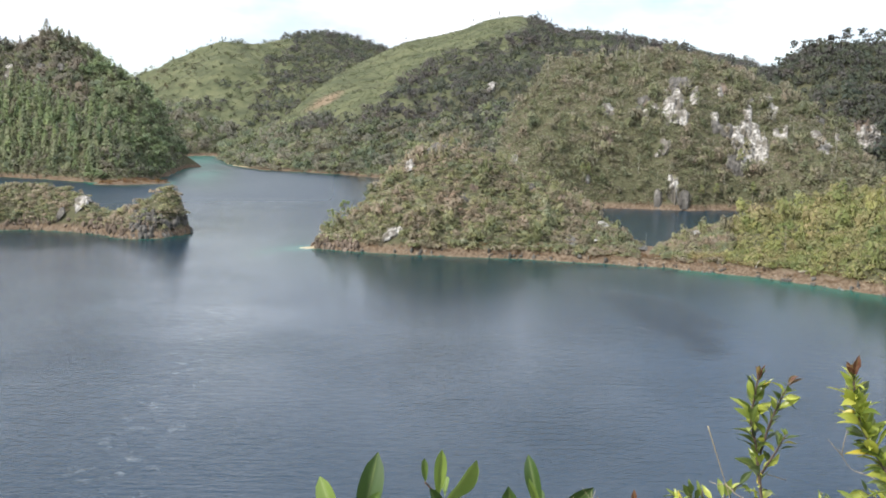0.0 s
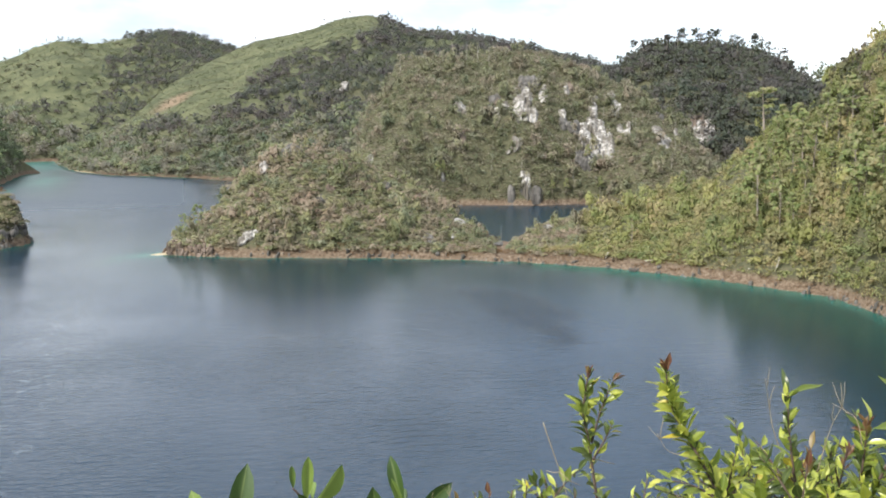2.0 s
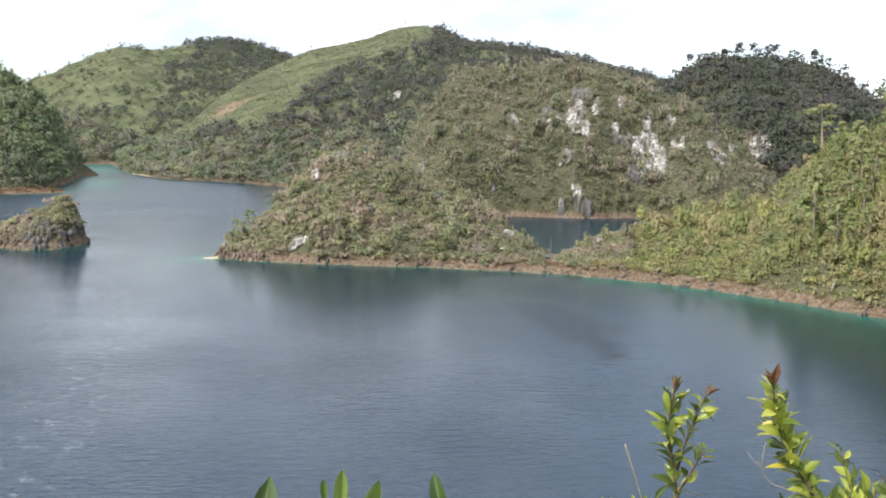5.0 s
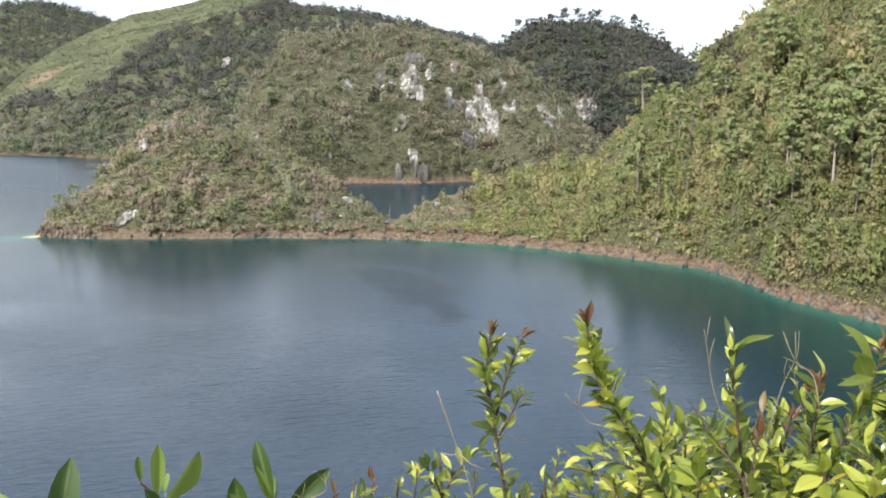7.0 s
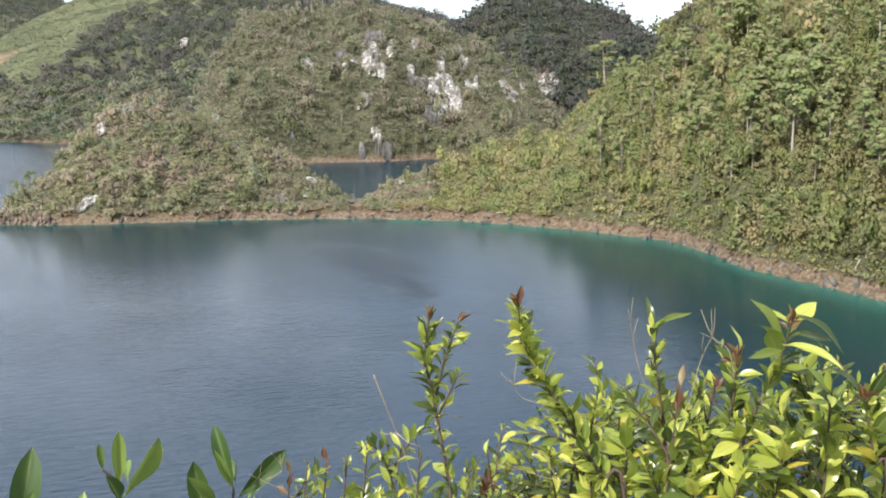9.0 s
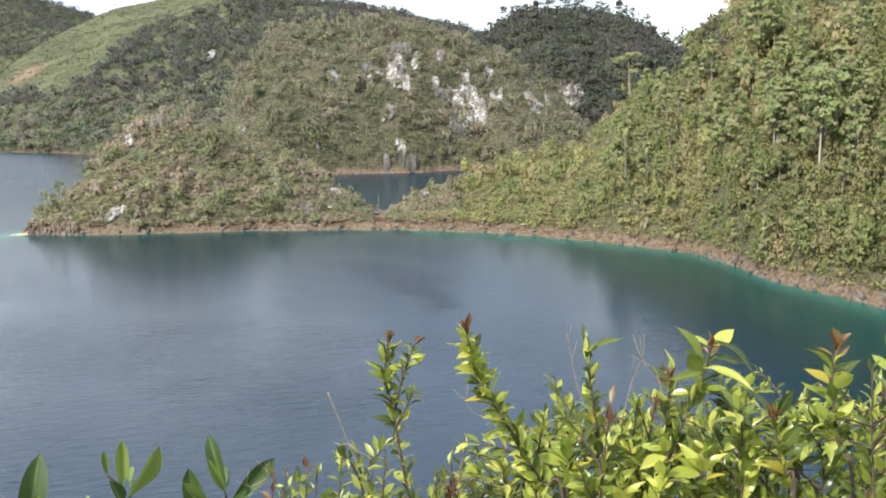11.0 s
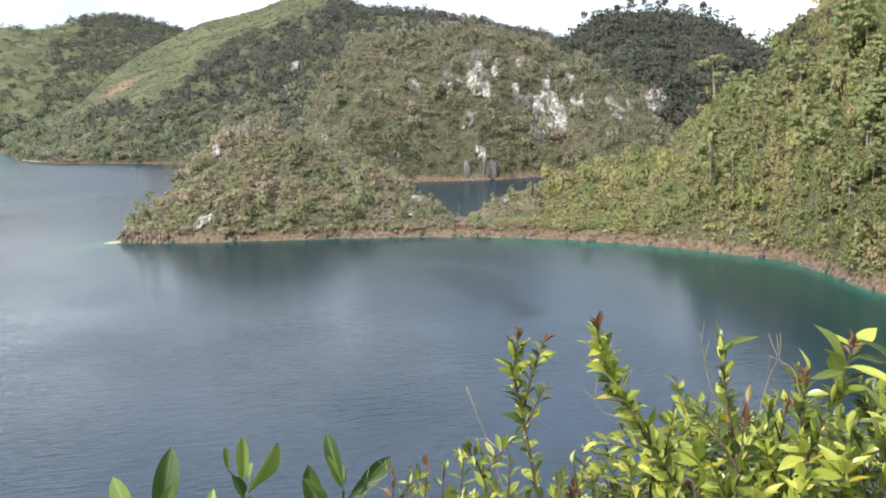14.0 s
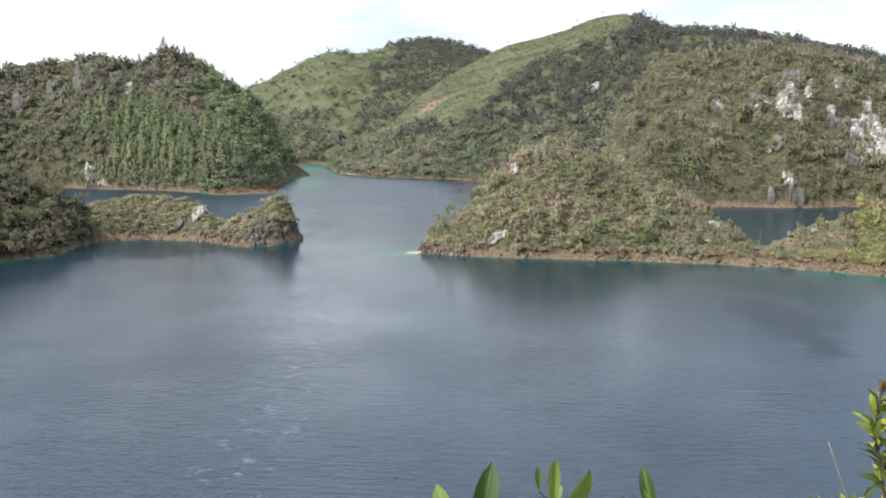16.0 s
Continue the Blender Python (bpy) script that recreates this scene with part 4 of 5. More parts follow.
def crag(az, d, w, h, tone, r):
    """A broken rock face that stands out of the slope in upright ribs, with gaps where it sinks into the ground."""
    words = {"pale": "broken pale limestone face among shrubs", "grey": "weathered grey rock face among shrubs", "brown": "reddish brown rock face among shrubs"}
    k = max(steepness(az, d), 0.12)
    far = max(1.0, d / 520)
    step = 0.45 if d < 450 else 0.7 * far
    wide, deep = w * 1.35, h * 1.25 / max(k, 0.45)
    nu, nv = max(6, int(wide / step)), max(6, int(h * 1.35 / step))
    u, v = np.meshgrid(np.linspace(-0.5, 0.5, nu), np.linspace(-0.5, 0.5, nv))
    seed = r.uniform(0, 90)
    a = radians(az)
    side, ahead = np.array([cos(a), sin(a)]), np.array([-sin(a), cos(a)])
    cx, cy = -d * sin(a), d * cos(a)
    x = cx + side[0] * u * wide + ahead[0] * v * deep
    y = cy + side[1] * u * wide + ahead[1] * v * deep
    z = height(x, y)
    uu, vv = u * wide / far, v * h / far
    ribs = vnoise(uu / 1.7 + seed, vv / 6.0, 3) * 0.6 + vnoise(uu / 0.8 + seed, vv / 2.6, 5) * 0.35 + vnoise(uu / 0.5, vv / 0.7 + seed, 7) * 0.3
    mask = fbm(uu + seed * 9, vv * 0.45, 3.4, 3, 9) * 1.25 + 1.0 - 4.4 * (u * u + v * v)
    size = min(1.0, 0.35 + w / 14) * far
    out = np.clip(mask, -0.9, 0.75) * 2.6 * size + ribs * 1.1 * size + 0.35 * far ** 3
    ledge = vnoise(uu / 5 + seed, vv / 2.2, 13)
    x, y, z = x - ahead[0] * out, y - ahead[1] * out, z + out * 0.35 + ledge * 0.5 * size
    base = on_ground(az, d)
    me = grid_mesh("rock_face", x - base.x, y - base.y, z - base.z, 0)
    me.polygons.foreach_set("use_smooth", np.zeros(len(me.polygons), bool))
    me.materials.append({"pale": LIMESTONE, "grey": GREYROCK, "brown": REDROCK}[tone])
    ob = new("rock_outcrop", me)
    ob.location = base
    return tagged(ob, words[tone], "rock", "rock faces in the slopes")


rnd = random.Random(5)
for row in CRAGS + CRAGS_NEAR + CRAGS_FAR:
    crag(*row, rnd)
for i in range(20):
    az_ = rnd.uniform(-22.5, -9.5)
    crag(az_, rnd.uniform(538, 612), rnd.uniform(2.5, 5), rnd.uniform(3, 7), rnd.choice(("pale", "grey", "grey", "brown")), rnd)


def rocky_shore(name, land, az, top, spacing, size, mat_, label):
    """Ragged rocks along a steep waterline."""
    p = scatter(land, spacing, az=az, low=-0.4, s_max=0.75, thin=lambda b, d, h, s, x, y: (h < top + 2.0 * vnoise(x / 7, y / 7, 71)))
    k = len(p)
    sz = size * np.clip(rng.lognormal(0, 0.5, k), 0.4, 1.7)[:, None] * rng.uniform(0.55, 1.4, (k, 3)) * (1, 1, 1.55)
    tagged(joined(name, CRAG_MESHES, p, sz, mat_), label, "rocks", kind="stuff")


cliff_places = scatter("left_knoll", 1.7, az=(26.2, 27.35), low=1.5, s_max=0.6, thin=lambda az, d, h, s, x, y: h < 13 + 9 * (az - 26.8) + 5 * fbm(x, y, 7, 2, 95))
tagged(joined("shore_cliff", CRAG_MESHES, cliff_places, rng.uniform(1.4, 2.8, (len(cliff_places), 3)) * (1, 1, 1.6), LIMESTONE), "broken pale limestone cliff above a lake shore", "rock")
rocky_shore("islet_rocks", "island", (15.2, 27.0), 4.2, 1.0, 0.55, REDROCK, "rugged reddish grey rocks round an islet")
rocky_shore("islet_cliff_rocks", "island", (15.2, 18.6), 9.0, 1.1, 0.7, GREYROCK, "dark grey rocks on an islet's steep end")
rocky_shore("point_rocks", "peninsula", (5.2, 8.3), 3.2, 0.95, 0.62, REDROCK, "dark brown rocks at a peninsula's point")
rocky_shore("left_shore_rocks", "near_left", (27.0, 36.0), 2.0, 2.0, 0.8, REDROCK, "brown rocks along a shaded shore")
rocky_shore("bank_rocks", "peninsula", (-14.5, 5.0), 1.6, 2.6, 0.5, GREYROCK, "grey rocks along a lake bank")
rocky_shore("slope_bank_rocks", "right_slope", (-45.0, -14.5), 1.8, 2.6, 0.5, GREYROCK, "grey rocks along a curving lake bank")


# ---- trees ----
def part(name, bm, mat, parent, label=""):
    me = bpy.data.meshes.new(name)
    bm.to_mesh(me)
    bm.free()
    me.materials.append(mat)
    ob = new(name, me)
    ob.parent = parent
    if label:
        ob["label"] = label
    return ob


def tube(bm, points, radii, sides=6):
    """A tapered tube along points."""
    rings = []
    pts = [Vector(p) for p in points]
    for i, p in enumerate(pts):
        t = (pts[min(i + 1, len(pts) - 1)] - pts[max(i - 1, 0)]).normalized()
        a = t.cross(Vector((0.31, 0.95, 0.11))).normalized()
        b = t.cross(a)
        rings.append([bm.verts.new(p + (a * cos(2 * pi * k / sides) + b * sin(2 * pi * k / sides)) * radii[i]) for k in range(sides)])
    for r0, r1 in zip(rings, rings[1:]):
        for k in range(sides):
            f = bm.faces.new((r0[k], r0[(k + 1) % sides], r1[(k + 1) % sides], r1[k]))
            f.smooth = True
    bm.faces.new(rings[0][::-1])
    bm.faces.new(rings[-1])


def tuft(bm, c, size, n, r, flat=0.45):
    """A clump of needle sprays round a point."""
    lay = bm.verts.layers.float["plant_tint"]
    tint = r.random()
    for _ in range(n):
        d = Vector((r.gauss(0, 1), r.gauss(0, 1), r.gauss(0, 1) * flat))
        d = d.normalized() * r.uniform(0.35, 1.0) * size
        d.z *= flat
        nrm = (d.normalized() + Vector((r.gauss(0, 0.4), r.gauss(0, 0.4), 0.7))).normalized()
        t = nrm.cross(Vector((r.gauss(0, 1), r.gauss(0, 1), r.gauss(0, 1)))).normalized()
        b = nrm.cross(t)
        e = size * r.uniform(0.28, 0.5)
        vs = []
        for q in (0, 2.3, 4.0):
            v = bm.verts.new(c + d + (t * cos(q) + b * sin(q)) * e)
            v[lay] = tint
            vs.append(v)
        bm.faces.new(vs)


def pine(style, seed):
    """A pine 10 m tall: trunk with limbs, and a crown of needle clumps; styles: tall, umbrella, bare."""
    r = random.Random(seed)
    root = new("pine_tree")
    wood, leaf = bmesh.new(), bmesh.new()
    leaf.verts.layers.float.new("plant_tint")
    bend = Vector((r.uniform(-0.3, 0.3), r.uniform(-0.3, 0.3), 0))
    axis = lambda t: bend * sin(t * pi * 0.8) + Vector((0, 0, t * 10 - 0.3))
    tube(wood, [axis(t / 7) for t in range(8)], [0.19 - 0.13 * t / 7 for t in range(8)], 7)
    if style == "tall":
        levels = [(0.42 + 0.56 * i / 11, 2.5 * (1 - 0.75 * (i / 11) ** 1.5)) for i in range(12)]
    elif style == "umbrella":
        levels = [(0.5, 1.0), (0.62, 1.5), (0.74, 2.0), (0.84, 2.4), (0.92, 2.1), (0.98, 1.3)]
    elif style == "crest":
        levels = [(t, 2.3 * sin(pi * (0.25 + 0.62 * (t - 0.52) / 0.48)) * r.uniform(0.45, 1.15)) for t in (r.uniform(0.52, 1.0) for _ in range(10))]
    else:
        levels = [(0.4, 0.5), (0.55, 0.9), (0.7, 0.8), (0.85, 0.6)]
    for t, reach_ in levels:
        for k in range(r.randint(2, 3) if style != "bare" else 2):
            a = r.uniform(0, 2 * pi)
            ln = reach_ * r.uniform(0.55, 1.1)
            p0 = axis(t)
            out_ = Vector((cos(a), sin(a), 0))
            p1 = p0 + out_ * ln * 0.6 + Vector((0, 0, 0.12 * ln))
            p2 = p0 + out_ * ln + Vector((0, 0, r.uniform(0.1, 0.35) * ln))
            tube(wood, [p0, p1, p2], [0.05, 0.035, 0.012], 4)
            if style != "bare":
                tuft(leaf, p2, (0.58 if style == "crest" else 0.85) * r.uniform(0.7, 1.35), 18, r, 0.95 if style == "crest" else 0.48)
                tuft(leaf, p1, 0.6 * r.uniform(0.7, 1.2), 10, r, 0.5)
    if style != "bare":
        tuft(leaf, axis(1.0), 0.6, 16, r, 0.7)
    part("trunk", wood, DEADWOOD if style == "bare" else BARK, root)
    if style != "bare":
        part("crown", leaf, SHADEDPINES if style == "crest" else NEEDLES, root, "sprays of green needles")
    else:
        leaf.free()
    return root


def conifer(seed):
    """A narrow dark conifer 10 m tall."""
    r = random.Random(seed)
    root = new("conifer")
    wood, leaf = bmesh.new(), bmesh.new()
    leaf.verts.layers.float.new("plant_tint")
    tube(wood, [(0, 0, -0.3), (0.05, 0, 5), (0, 0, 9.8)], [0.2, 0.12, 0.03], 6)
    for i in range(60):
        t = (i / 60) ** 0.9
        a = i * 2.4
        rad = 2.0 * (1 - t) + 0.15
        tuft(leaf, Vector((cos(a) * rad * 0.7, sin(a) * rad * 0.7, 1.2 + t * 8.6)), 0.35 + 0.5 * (1 - t), 9, r, 0.7)
    part("trunk", wood, BARK, root)
    part("crown", leaf, WOODS, root)
    return root


PINES = {k: [pine(k, 10 + i) for i in range(n)] for k, n in (("tall", 4), ("umbrella", 3), ("crest", 5), ("bare", 2))}
CONIFERS = [conifer(3), conifer(8)]


def stand(model, az, d, tall, label, group, girth=1.0):
    p = on_ground(az, d)
    p.z -= 0.1
    k = tall / 10
    wide = max(k, 0.6) * girth
    m = Matrix.Translation(p) @ Euler((rnd.gauss(0, 0.03), rnd.gauss(0, 0.03), rnd.uniform(0, 6.28))).to_matrix().to_4x4() @ Matrix.Diagonal((wide, wide, k, 1))
    ob = copy_thing(model, m)
    return tagged(ob, label, "tree", group)


SLOPE_PINES = [
    (-27.81, 424, 18.5), (-27.68, 314.0, 18.7), (-28.39, 330.5, 10.7), (-34.1, 322.0, 15.5), (-34.91, 329.0, 21.9), (-36.21, 275.5, 14.7),
    (-36.97, 273.5, 10.0), (-38.55, 260.5, 24.2), (-39.28, 267.5, 23.1), (-40.53, 265.5, 15.8), (-40.51, 253.5, 12.4), (-42.73, 281.0, 18.0),
    (-42.51, 262.5, 11.0), (-43.04, 243.0, 11.3), (-37.72, 242.0, 11.7), (-35.25, 262.0, 10.0), (-20.48, 331.0, 9.0), (-33.2, 300.0, 7),
    (-39.84, 248.5, 9.0), (-31.52, 330.0, 8.5), (-32.79, 325.5, 9.4),
]
for i, (az, d, tall) in enumerate(SLOPE_PINES):
    stand(PINES["umbrella" if i in (0, 16) else "tall"][i % 3], az, d, tall * 1.15, "tall slender pine with a pale trunk on a green slope", "pines on the slope", 1.35 if i == 0 else 0.85)
for i in range(80):
    az = -26 - 21 * rnd.uniform(0, 1) ** 0.75
    d = np.interp(az, AZ_TABLE, LAND["right_slope"]["tables"][0]) + rnd.uniform(20, 125)
    stand(PINES["tall"][i % 4], az, d, rnd.uniform(10, 19), "slender pine with a pale trunk on a green slope", "pines on the slope", 0.85)
for az, d, tall, kind in [(6.86, 355, 9.5, "umbrella"), (5.95, 352, 12.5, "umbrella"), (-8.93, 522, 11, "tall"), (2.01, 373, 8, "bare"), (-0.9, 384, 5.8, "bare"), (-8.51, 522, 10, "bare"), (1.45, 336, 6, "bare"), (-12.5, 349, 6.5, "bare")]:
    stand(PINES[kind][rnd.randrange(2)], az, d, tall, "thin crooked pine on a rocky lake shore" if kind != "bare" else "bleached bare tree among shrubs", "trees by the lake", 0.6)
for az, d, tall in [(-8.56, 521, 10.5), (-18.49, 531, 9.6), (-10.98, 640, 14), (-9.48, 648, 14), (-11.63, 646, 13), (-10.31, 650, 11), (-6.31, 633, 12), (-17.73, 546, 11), (-23.3, 405, 8), (-12.0, 655, 9), (-8.9, 645, 8), (-15.6, 524, 8), (-16.4, 528, 9)]:
    stand(PINES["bare" if d > 600 else "tall"][rnd.randrange(2)], az, d, tall, "thin tree on a limestone hill", "trees on the limestone hill", 0.8)
for i in range(30):
    stand(PINES["bare"][i % 2], rnd.uniform(-23, -8), rnd.uniform(522, 590), rnd.uniform(5, 10), "thin pale dead trunk among shrubs", "dead trees on the limestone hill", 0.7)
for i in range(12):
    stand(PINES["bare"][i % 2], rnd.uniform(-13, 3), rnd.uniform(335, 378), rnd.uniform(3, 5.5), "bleached dead sapling among shrubs", "trees by the lake", 0.6)
# Crest crowns share the leaf colour darkened for cloud shade.
for i in range(30):
    az = -20.2 - 9.6 * (i + rnd.uniform(-0.6, 1.2)) / 30
    d = np.interp(az, AZ_TABLE, LAND["pine_hill"]["tables"][1]) - rnd.uniform(-4, 10)
    stand(PINES["crest"][i % 5], az, d, rnd.choice((8, 10, 12, 14, 15, 17, 18)), "ragged pine on a hill's crest, darkened in colour for cloud shade", "pines on the crest", 1.0)
for az, d, tall in [(30.86, 925, 17), (26.75, 910, 12.9), (26.45, 908, 15), (25.79, 899, 12.4), (25.04, 893, 13.8), (24.76, 890, 15), (28.8, 925, 10), (17.97, 826, 15.2), (19.12, 835, 12.9)]:
    stand(PINES["crest"][rnd.randrange(5)], az, d, tall, "spreading dark pine on a wooded hill's crest", "pines on the left hill", 0.8)
for az, d, tall in [(22.65, 876, 23), (21.58, 866, 19), (22.2, 872, 17), (21.0, 862, 16), (20.4, 858, 11), (22.9, 885, 12), (20.7, 800, 12), (18.4, 790, 13), (17.4, 795, 13)]:
    stand(CONIFERS[rnd.randrange(2)], az, d, tall, "dark pointed conifer on a wooded hill", "conifers on the left hill", 1.5)
for i in range(22):
    az = rnd.uniform(-12, 16)
    land = "green_hill" if az > 3.8 else "mountain"
    d = np.interp(az, AZ_TABLE, LAND[land]["tables"][1]) - rnd.uniform(0, 8)
    stand(PINES["crest"][i % 5], az, d, rnd.uniform(6, 10), "lone dark tree on a far ridge", "trees on the far ridges", 0.8)
for group in (*PINES.values(), CONIFERS):
    for model in group:
        for o in (*model.children_recursive, model):
            bpy.data.objects.remove(o)


# ---- driftwood ----
def driftwood(az, d, length, lean, seed):
    r = random.Random(seed)
    bm = bmesh.new()
    a = radians(lean)
    pts = [Vector((cos(a) * length * t, r.uniform(-0.1, 0.1), sin(a) * length * t + 0.1)) for t in (0, 0.35, 0.7, 1)]
    tube(bm, pts, [0.22, 0.18, 0.14, 0.06], 7)
    tube(bm, [pts[2], pts[2] + Vector((0.3, 0.5, 0.4)), pts[2] + Vector((0.4, 0.9, 0.6))], [0.08, 0.06, 0.02], 5)
    me = bpy.data.meshes.new("driftwood_log")
    bm.to_mesh(me)
    bm.free()
    me.materials.append(DEADWOOD)
    ob = new("driftwood_log", me)
    ob.location = on_ground(az, d)
    ob.rotation_euler = (0, 0, radians(az) + r.uniform(-0.6, 0.6))
    return tagged(ob, "bleached driftwood log on a lake bank", "log", "driftwood on the bank")


for i, row in enumerate([(-28.8, 286, 4.5, 75), (-33.9, 264, 4.5, 35), (-42.2, 224, 4.0, 70), (-42.4, 223.5, 4.5, 4), (-21.3, 306, 3.0, 10), (-27.3, 291, 3.5, 5), (-39.8, 231, 4.0, 6), (-18.9, 311, 2.5, 60)]):
    driftwood(*row, 60 + i)


# ---- plants by the viewpoint ----
def leaf_material(name, stops, translucent=0.45, rough=0.3):
    """Glossy leaves: a tint for each leaf, a pale midrib and faint blotches."""
    m, n, l, b = material(name)
    info, co = n.new("ShaderNodeObjectInfo"), n.new("ShaderNodeTexCoord")
    r = ramp_node(n, stops)
    nz = noise_node(n, l, 60.0, 5.0, 0.6, co.outputs["Object"])
    v = math_node(n, l, "MULTIPLY_ADD", nz.outputs["Fac"], 0.35)
    w = math_node(n, l, "SUBTRACT", info.outputs["Random"], 0.17)
    l.new(w, v.node.inputs[2])
    l.new(v, r.inputs["Fac"])
    at = n.new("ShaderNodeAttribute")
    at.attribute_name = "rib"
    vein = math_node(n, l, "POWER", at.outputs["Fac"], 7.0)
    c = mix_node(n, l, math_node(n, l, "MULTIPLY", vein, 0.55), r.outputs["Color"], (0.32, 0.38, 0.14))
    l.new(c, b.inputs["Base Color"])
    b.inputs["Roughness"].default_value = rough
    b.inputs["Specular IOR Level"].default_value = 0.6
    tr, mx = n.new("ShaderNodeBsdfTranslucent"), n.new("ShaderNodeMixShader")
    l.new(c, tr.inputs["Color"])
    mx.inputs[0].default_value = translucent
    l.new(b.outputs[0], mx.inputs[1])
    l.new(tr.outputs[0], mx.inputs[2])
    l.new(mx.outputs[0], n["Material Output"].inputs["Surface"])
    return m


LEAF = leaf_material("shrub_leaf", [(0.0, (0.044, 0.071, 0.022)), (0.3, (0.116, 0.160, 0.036)), (0.58, (0.264, 0.329, 0.055)), (0.82, (0.473, 0.518, 0.088)), (1.0, (0.560, 0.590, 0.125))])
FRESH = leaf_material("fresh_leaf", [(0.0, (0.055, 0.090, 0.022)), (0.35, (0.20, 0.265, 0.045)), (0.7, (0.46, 0.51, 0.085)), (1.0, (0.68, 0.66, 0.15))], 0.42, 0.26)
BROAD = leaf_material("thick_leaf", [(0.0, (0.046, 0.088, 0.022)), (0.4, (0.098, 0.163, 0.038)), (0.8, (0.195, 0.275, 0.060))], 0.3, 0.42)
RED = leaf_material("young_red_leaf", [(0.0, (0.12, 0.045, 0.030)), (0.5, (0.19, 0.085, 0.045)), (0.9, (0.24, 0.17, 0.07))], 0.4, 0.4)
YELLOW = leaf_material("yellow_leaf", [(0.0, (0.42, 0.36, 0.05)), (0.9, (0.58, 0.48, 0.06))], 0.4, 0.4)
TWIG = rock_material("twig_bark", [(0.3, (0.045, 0.030, 0.024)), (0.6, (0.11, 0.075, 0.06)), (0.8, (0.20, 0.15, 0.12))], 60.0, 0.2)
DRYTWIG = rock_material("dry_twig", [(0.3, (0.22, 0.17, 0.11)), (0.7, (0.42, 0.35, 0.24))], 60.0, 0.2)


def leaf_mesh(name, mat, wide, seed, blunt=1.0, bend=0.25, fold=0.35):
    """A leaf 1 long along y with its blade folded at the midrib and bent down; wide: its breadth."""
    r = random.Random(seed)
    bm = bmesh.new()
    rib = bm.verts.layers.float.new("rib")
    rows = []
    steps = 9
    sway = r.uniform(-0.06, 0.06)
    for i in range(steps):
        t = i / (steps - 1)
        w = wide * 0.5 * (sin(pi * min(t, 1) ** blunt) ** (1.0 if blunt < 1.1 else 0.62) if 0 < t < 1 else 0.03)
        wave = 0.02 * sin(t * 9 + seed)
        z = -bend * t * t
        x = sway * sin(pi * t)
        y = t * (1 - bend * 0.2 * t)
        row = []
        for k in (-1, -0.5, 0, 0.5, 1):
            v = bm.verts.new((x + k * w, y, z + abs(k) * w * fold + wave * abs(k)))
            v[rib] = 1.0 if k == 0 else 0.0
            row.append(v)
        rows.append(row)
    for a, b in zip(rows, rows[1:]):
        for k in range(4):
            f = bm.faces.new((a[k], a[k + 1], b[k + 1], b[k]))
            f.smooth = True
    tube(bm, [(0, -0.10, 0.0), (0, 0.02, 0.0)], [0.014, 0.014], 4)
    me = bpy.data.meshes.new(name)
    bm.to_mesh(me)
    bm.free()
    me.materials.append(mat)
    return me


LEAVES = [leaf_mesh("leaf", LEAF, w, i, 0.9, b, f) for i, (w, b, f) in enumerate([(0.40, 0.2, 0.3), (0.33, 0.35, 0.45), (0.44, 0.1, 0.4), (0.28, 0.5, 0.3), (0.36, -0.1, 0.5)])]
FRESHES = [leaf_mesh("leaf", FRESH, w, 50 + i, 0.9, b, f) for i, (w, b, f) in enumerate([(0.38, 0.25, 0.35), (0.31, 0.4, 0.45), (0.42, 0.05, 0.4)])]
NARROWS = [leaf_mesh("leaf", LEAF, w, 60 + i, 0.9, b, 0.45) for i, (w, b) in enumerate([(0.36, 0.3), (0.40, 0.5), (0.32, 0.1)])]
REDS = [leaf_mesh("leaf", RED, w, 20 + i, 0.9, 0.1, 0.6) for i, w in enumerate((0.34, 0.42))]
YELLOWS = [leaf_mesh("leaf", YELLOW, 0.38, 30, 0.9, 0.25, 0.4)]
BROADS = [leaf_mesh("leaf", BROAD, 1.12, 40 + i, 1.5, b, 0.18) for i, b in enumerate((0.05, 0.15, -0.08))]


def put_leaf(me, base, tip_dir, length, up, parent, wide=1.0):
    """A leaf as an object of its own from base towards tip_dir, its upper face towards up."""
    y = Vector(tip_dir).normalized()
    x = y.cross(up)
    if x.length < 1e-3:
        x = y.cross(Vector((0.3, 1, 0.2)))
    x.normalize()
    z = x.cross(y)
    ob = new("leaf", me)
    m = Matrix((x, y, z)).transposed().to_4x4()
    ob.parent = parent
    ob.matrix_basis = Matrix.Translation(base) @ m @ Matrix.Diagonal((length * wide, length, length, 1))
    return ob


def smooth_line(points, n):
    """Points spaced along a rounded line through the given ones."""
    p = [Vector(q) for q in points]
    out_ = []
    for i in range(n):
        t = i / (n - 1) * (len(p) - 1)
        k = min(int(t), len(p) - 2)
        u = t - k
        p0, p1, p2, p3 = p[max(k - 1, 0)], p[k], p[k + 1], p[min(k + 2, len(p) - 1)]
        out_.append(0.5 * ((2 * p1) + (p2 - p0) * u + (2 * p0 - 5 * p1 + 4 * p2 - p3) * u * u + (3 * p1 - p0 - 3 * p2 + p3) * u ** 3))
    return out_


def stem_part(name, points, thick, parent, mat=None, thin_=0.35):
    n = max(8, 4 * len(points))
    line = smooth_line(points, n)
    bm = bmesh.new()
    tube(bm, line, [thick * (1 - (1 - thin_) * i / (n - 1)) for i in range(n)], 6)
    return part(name, bm, mat or TWIG, parent), line


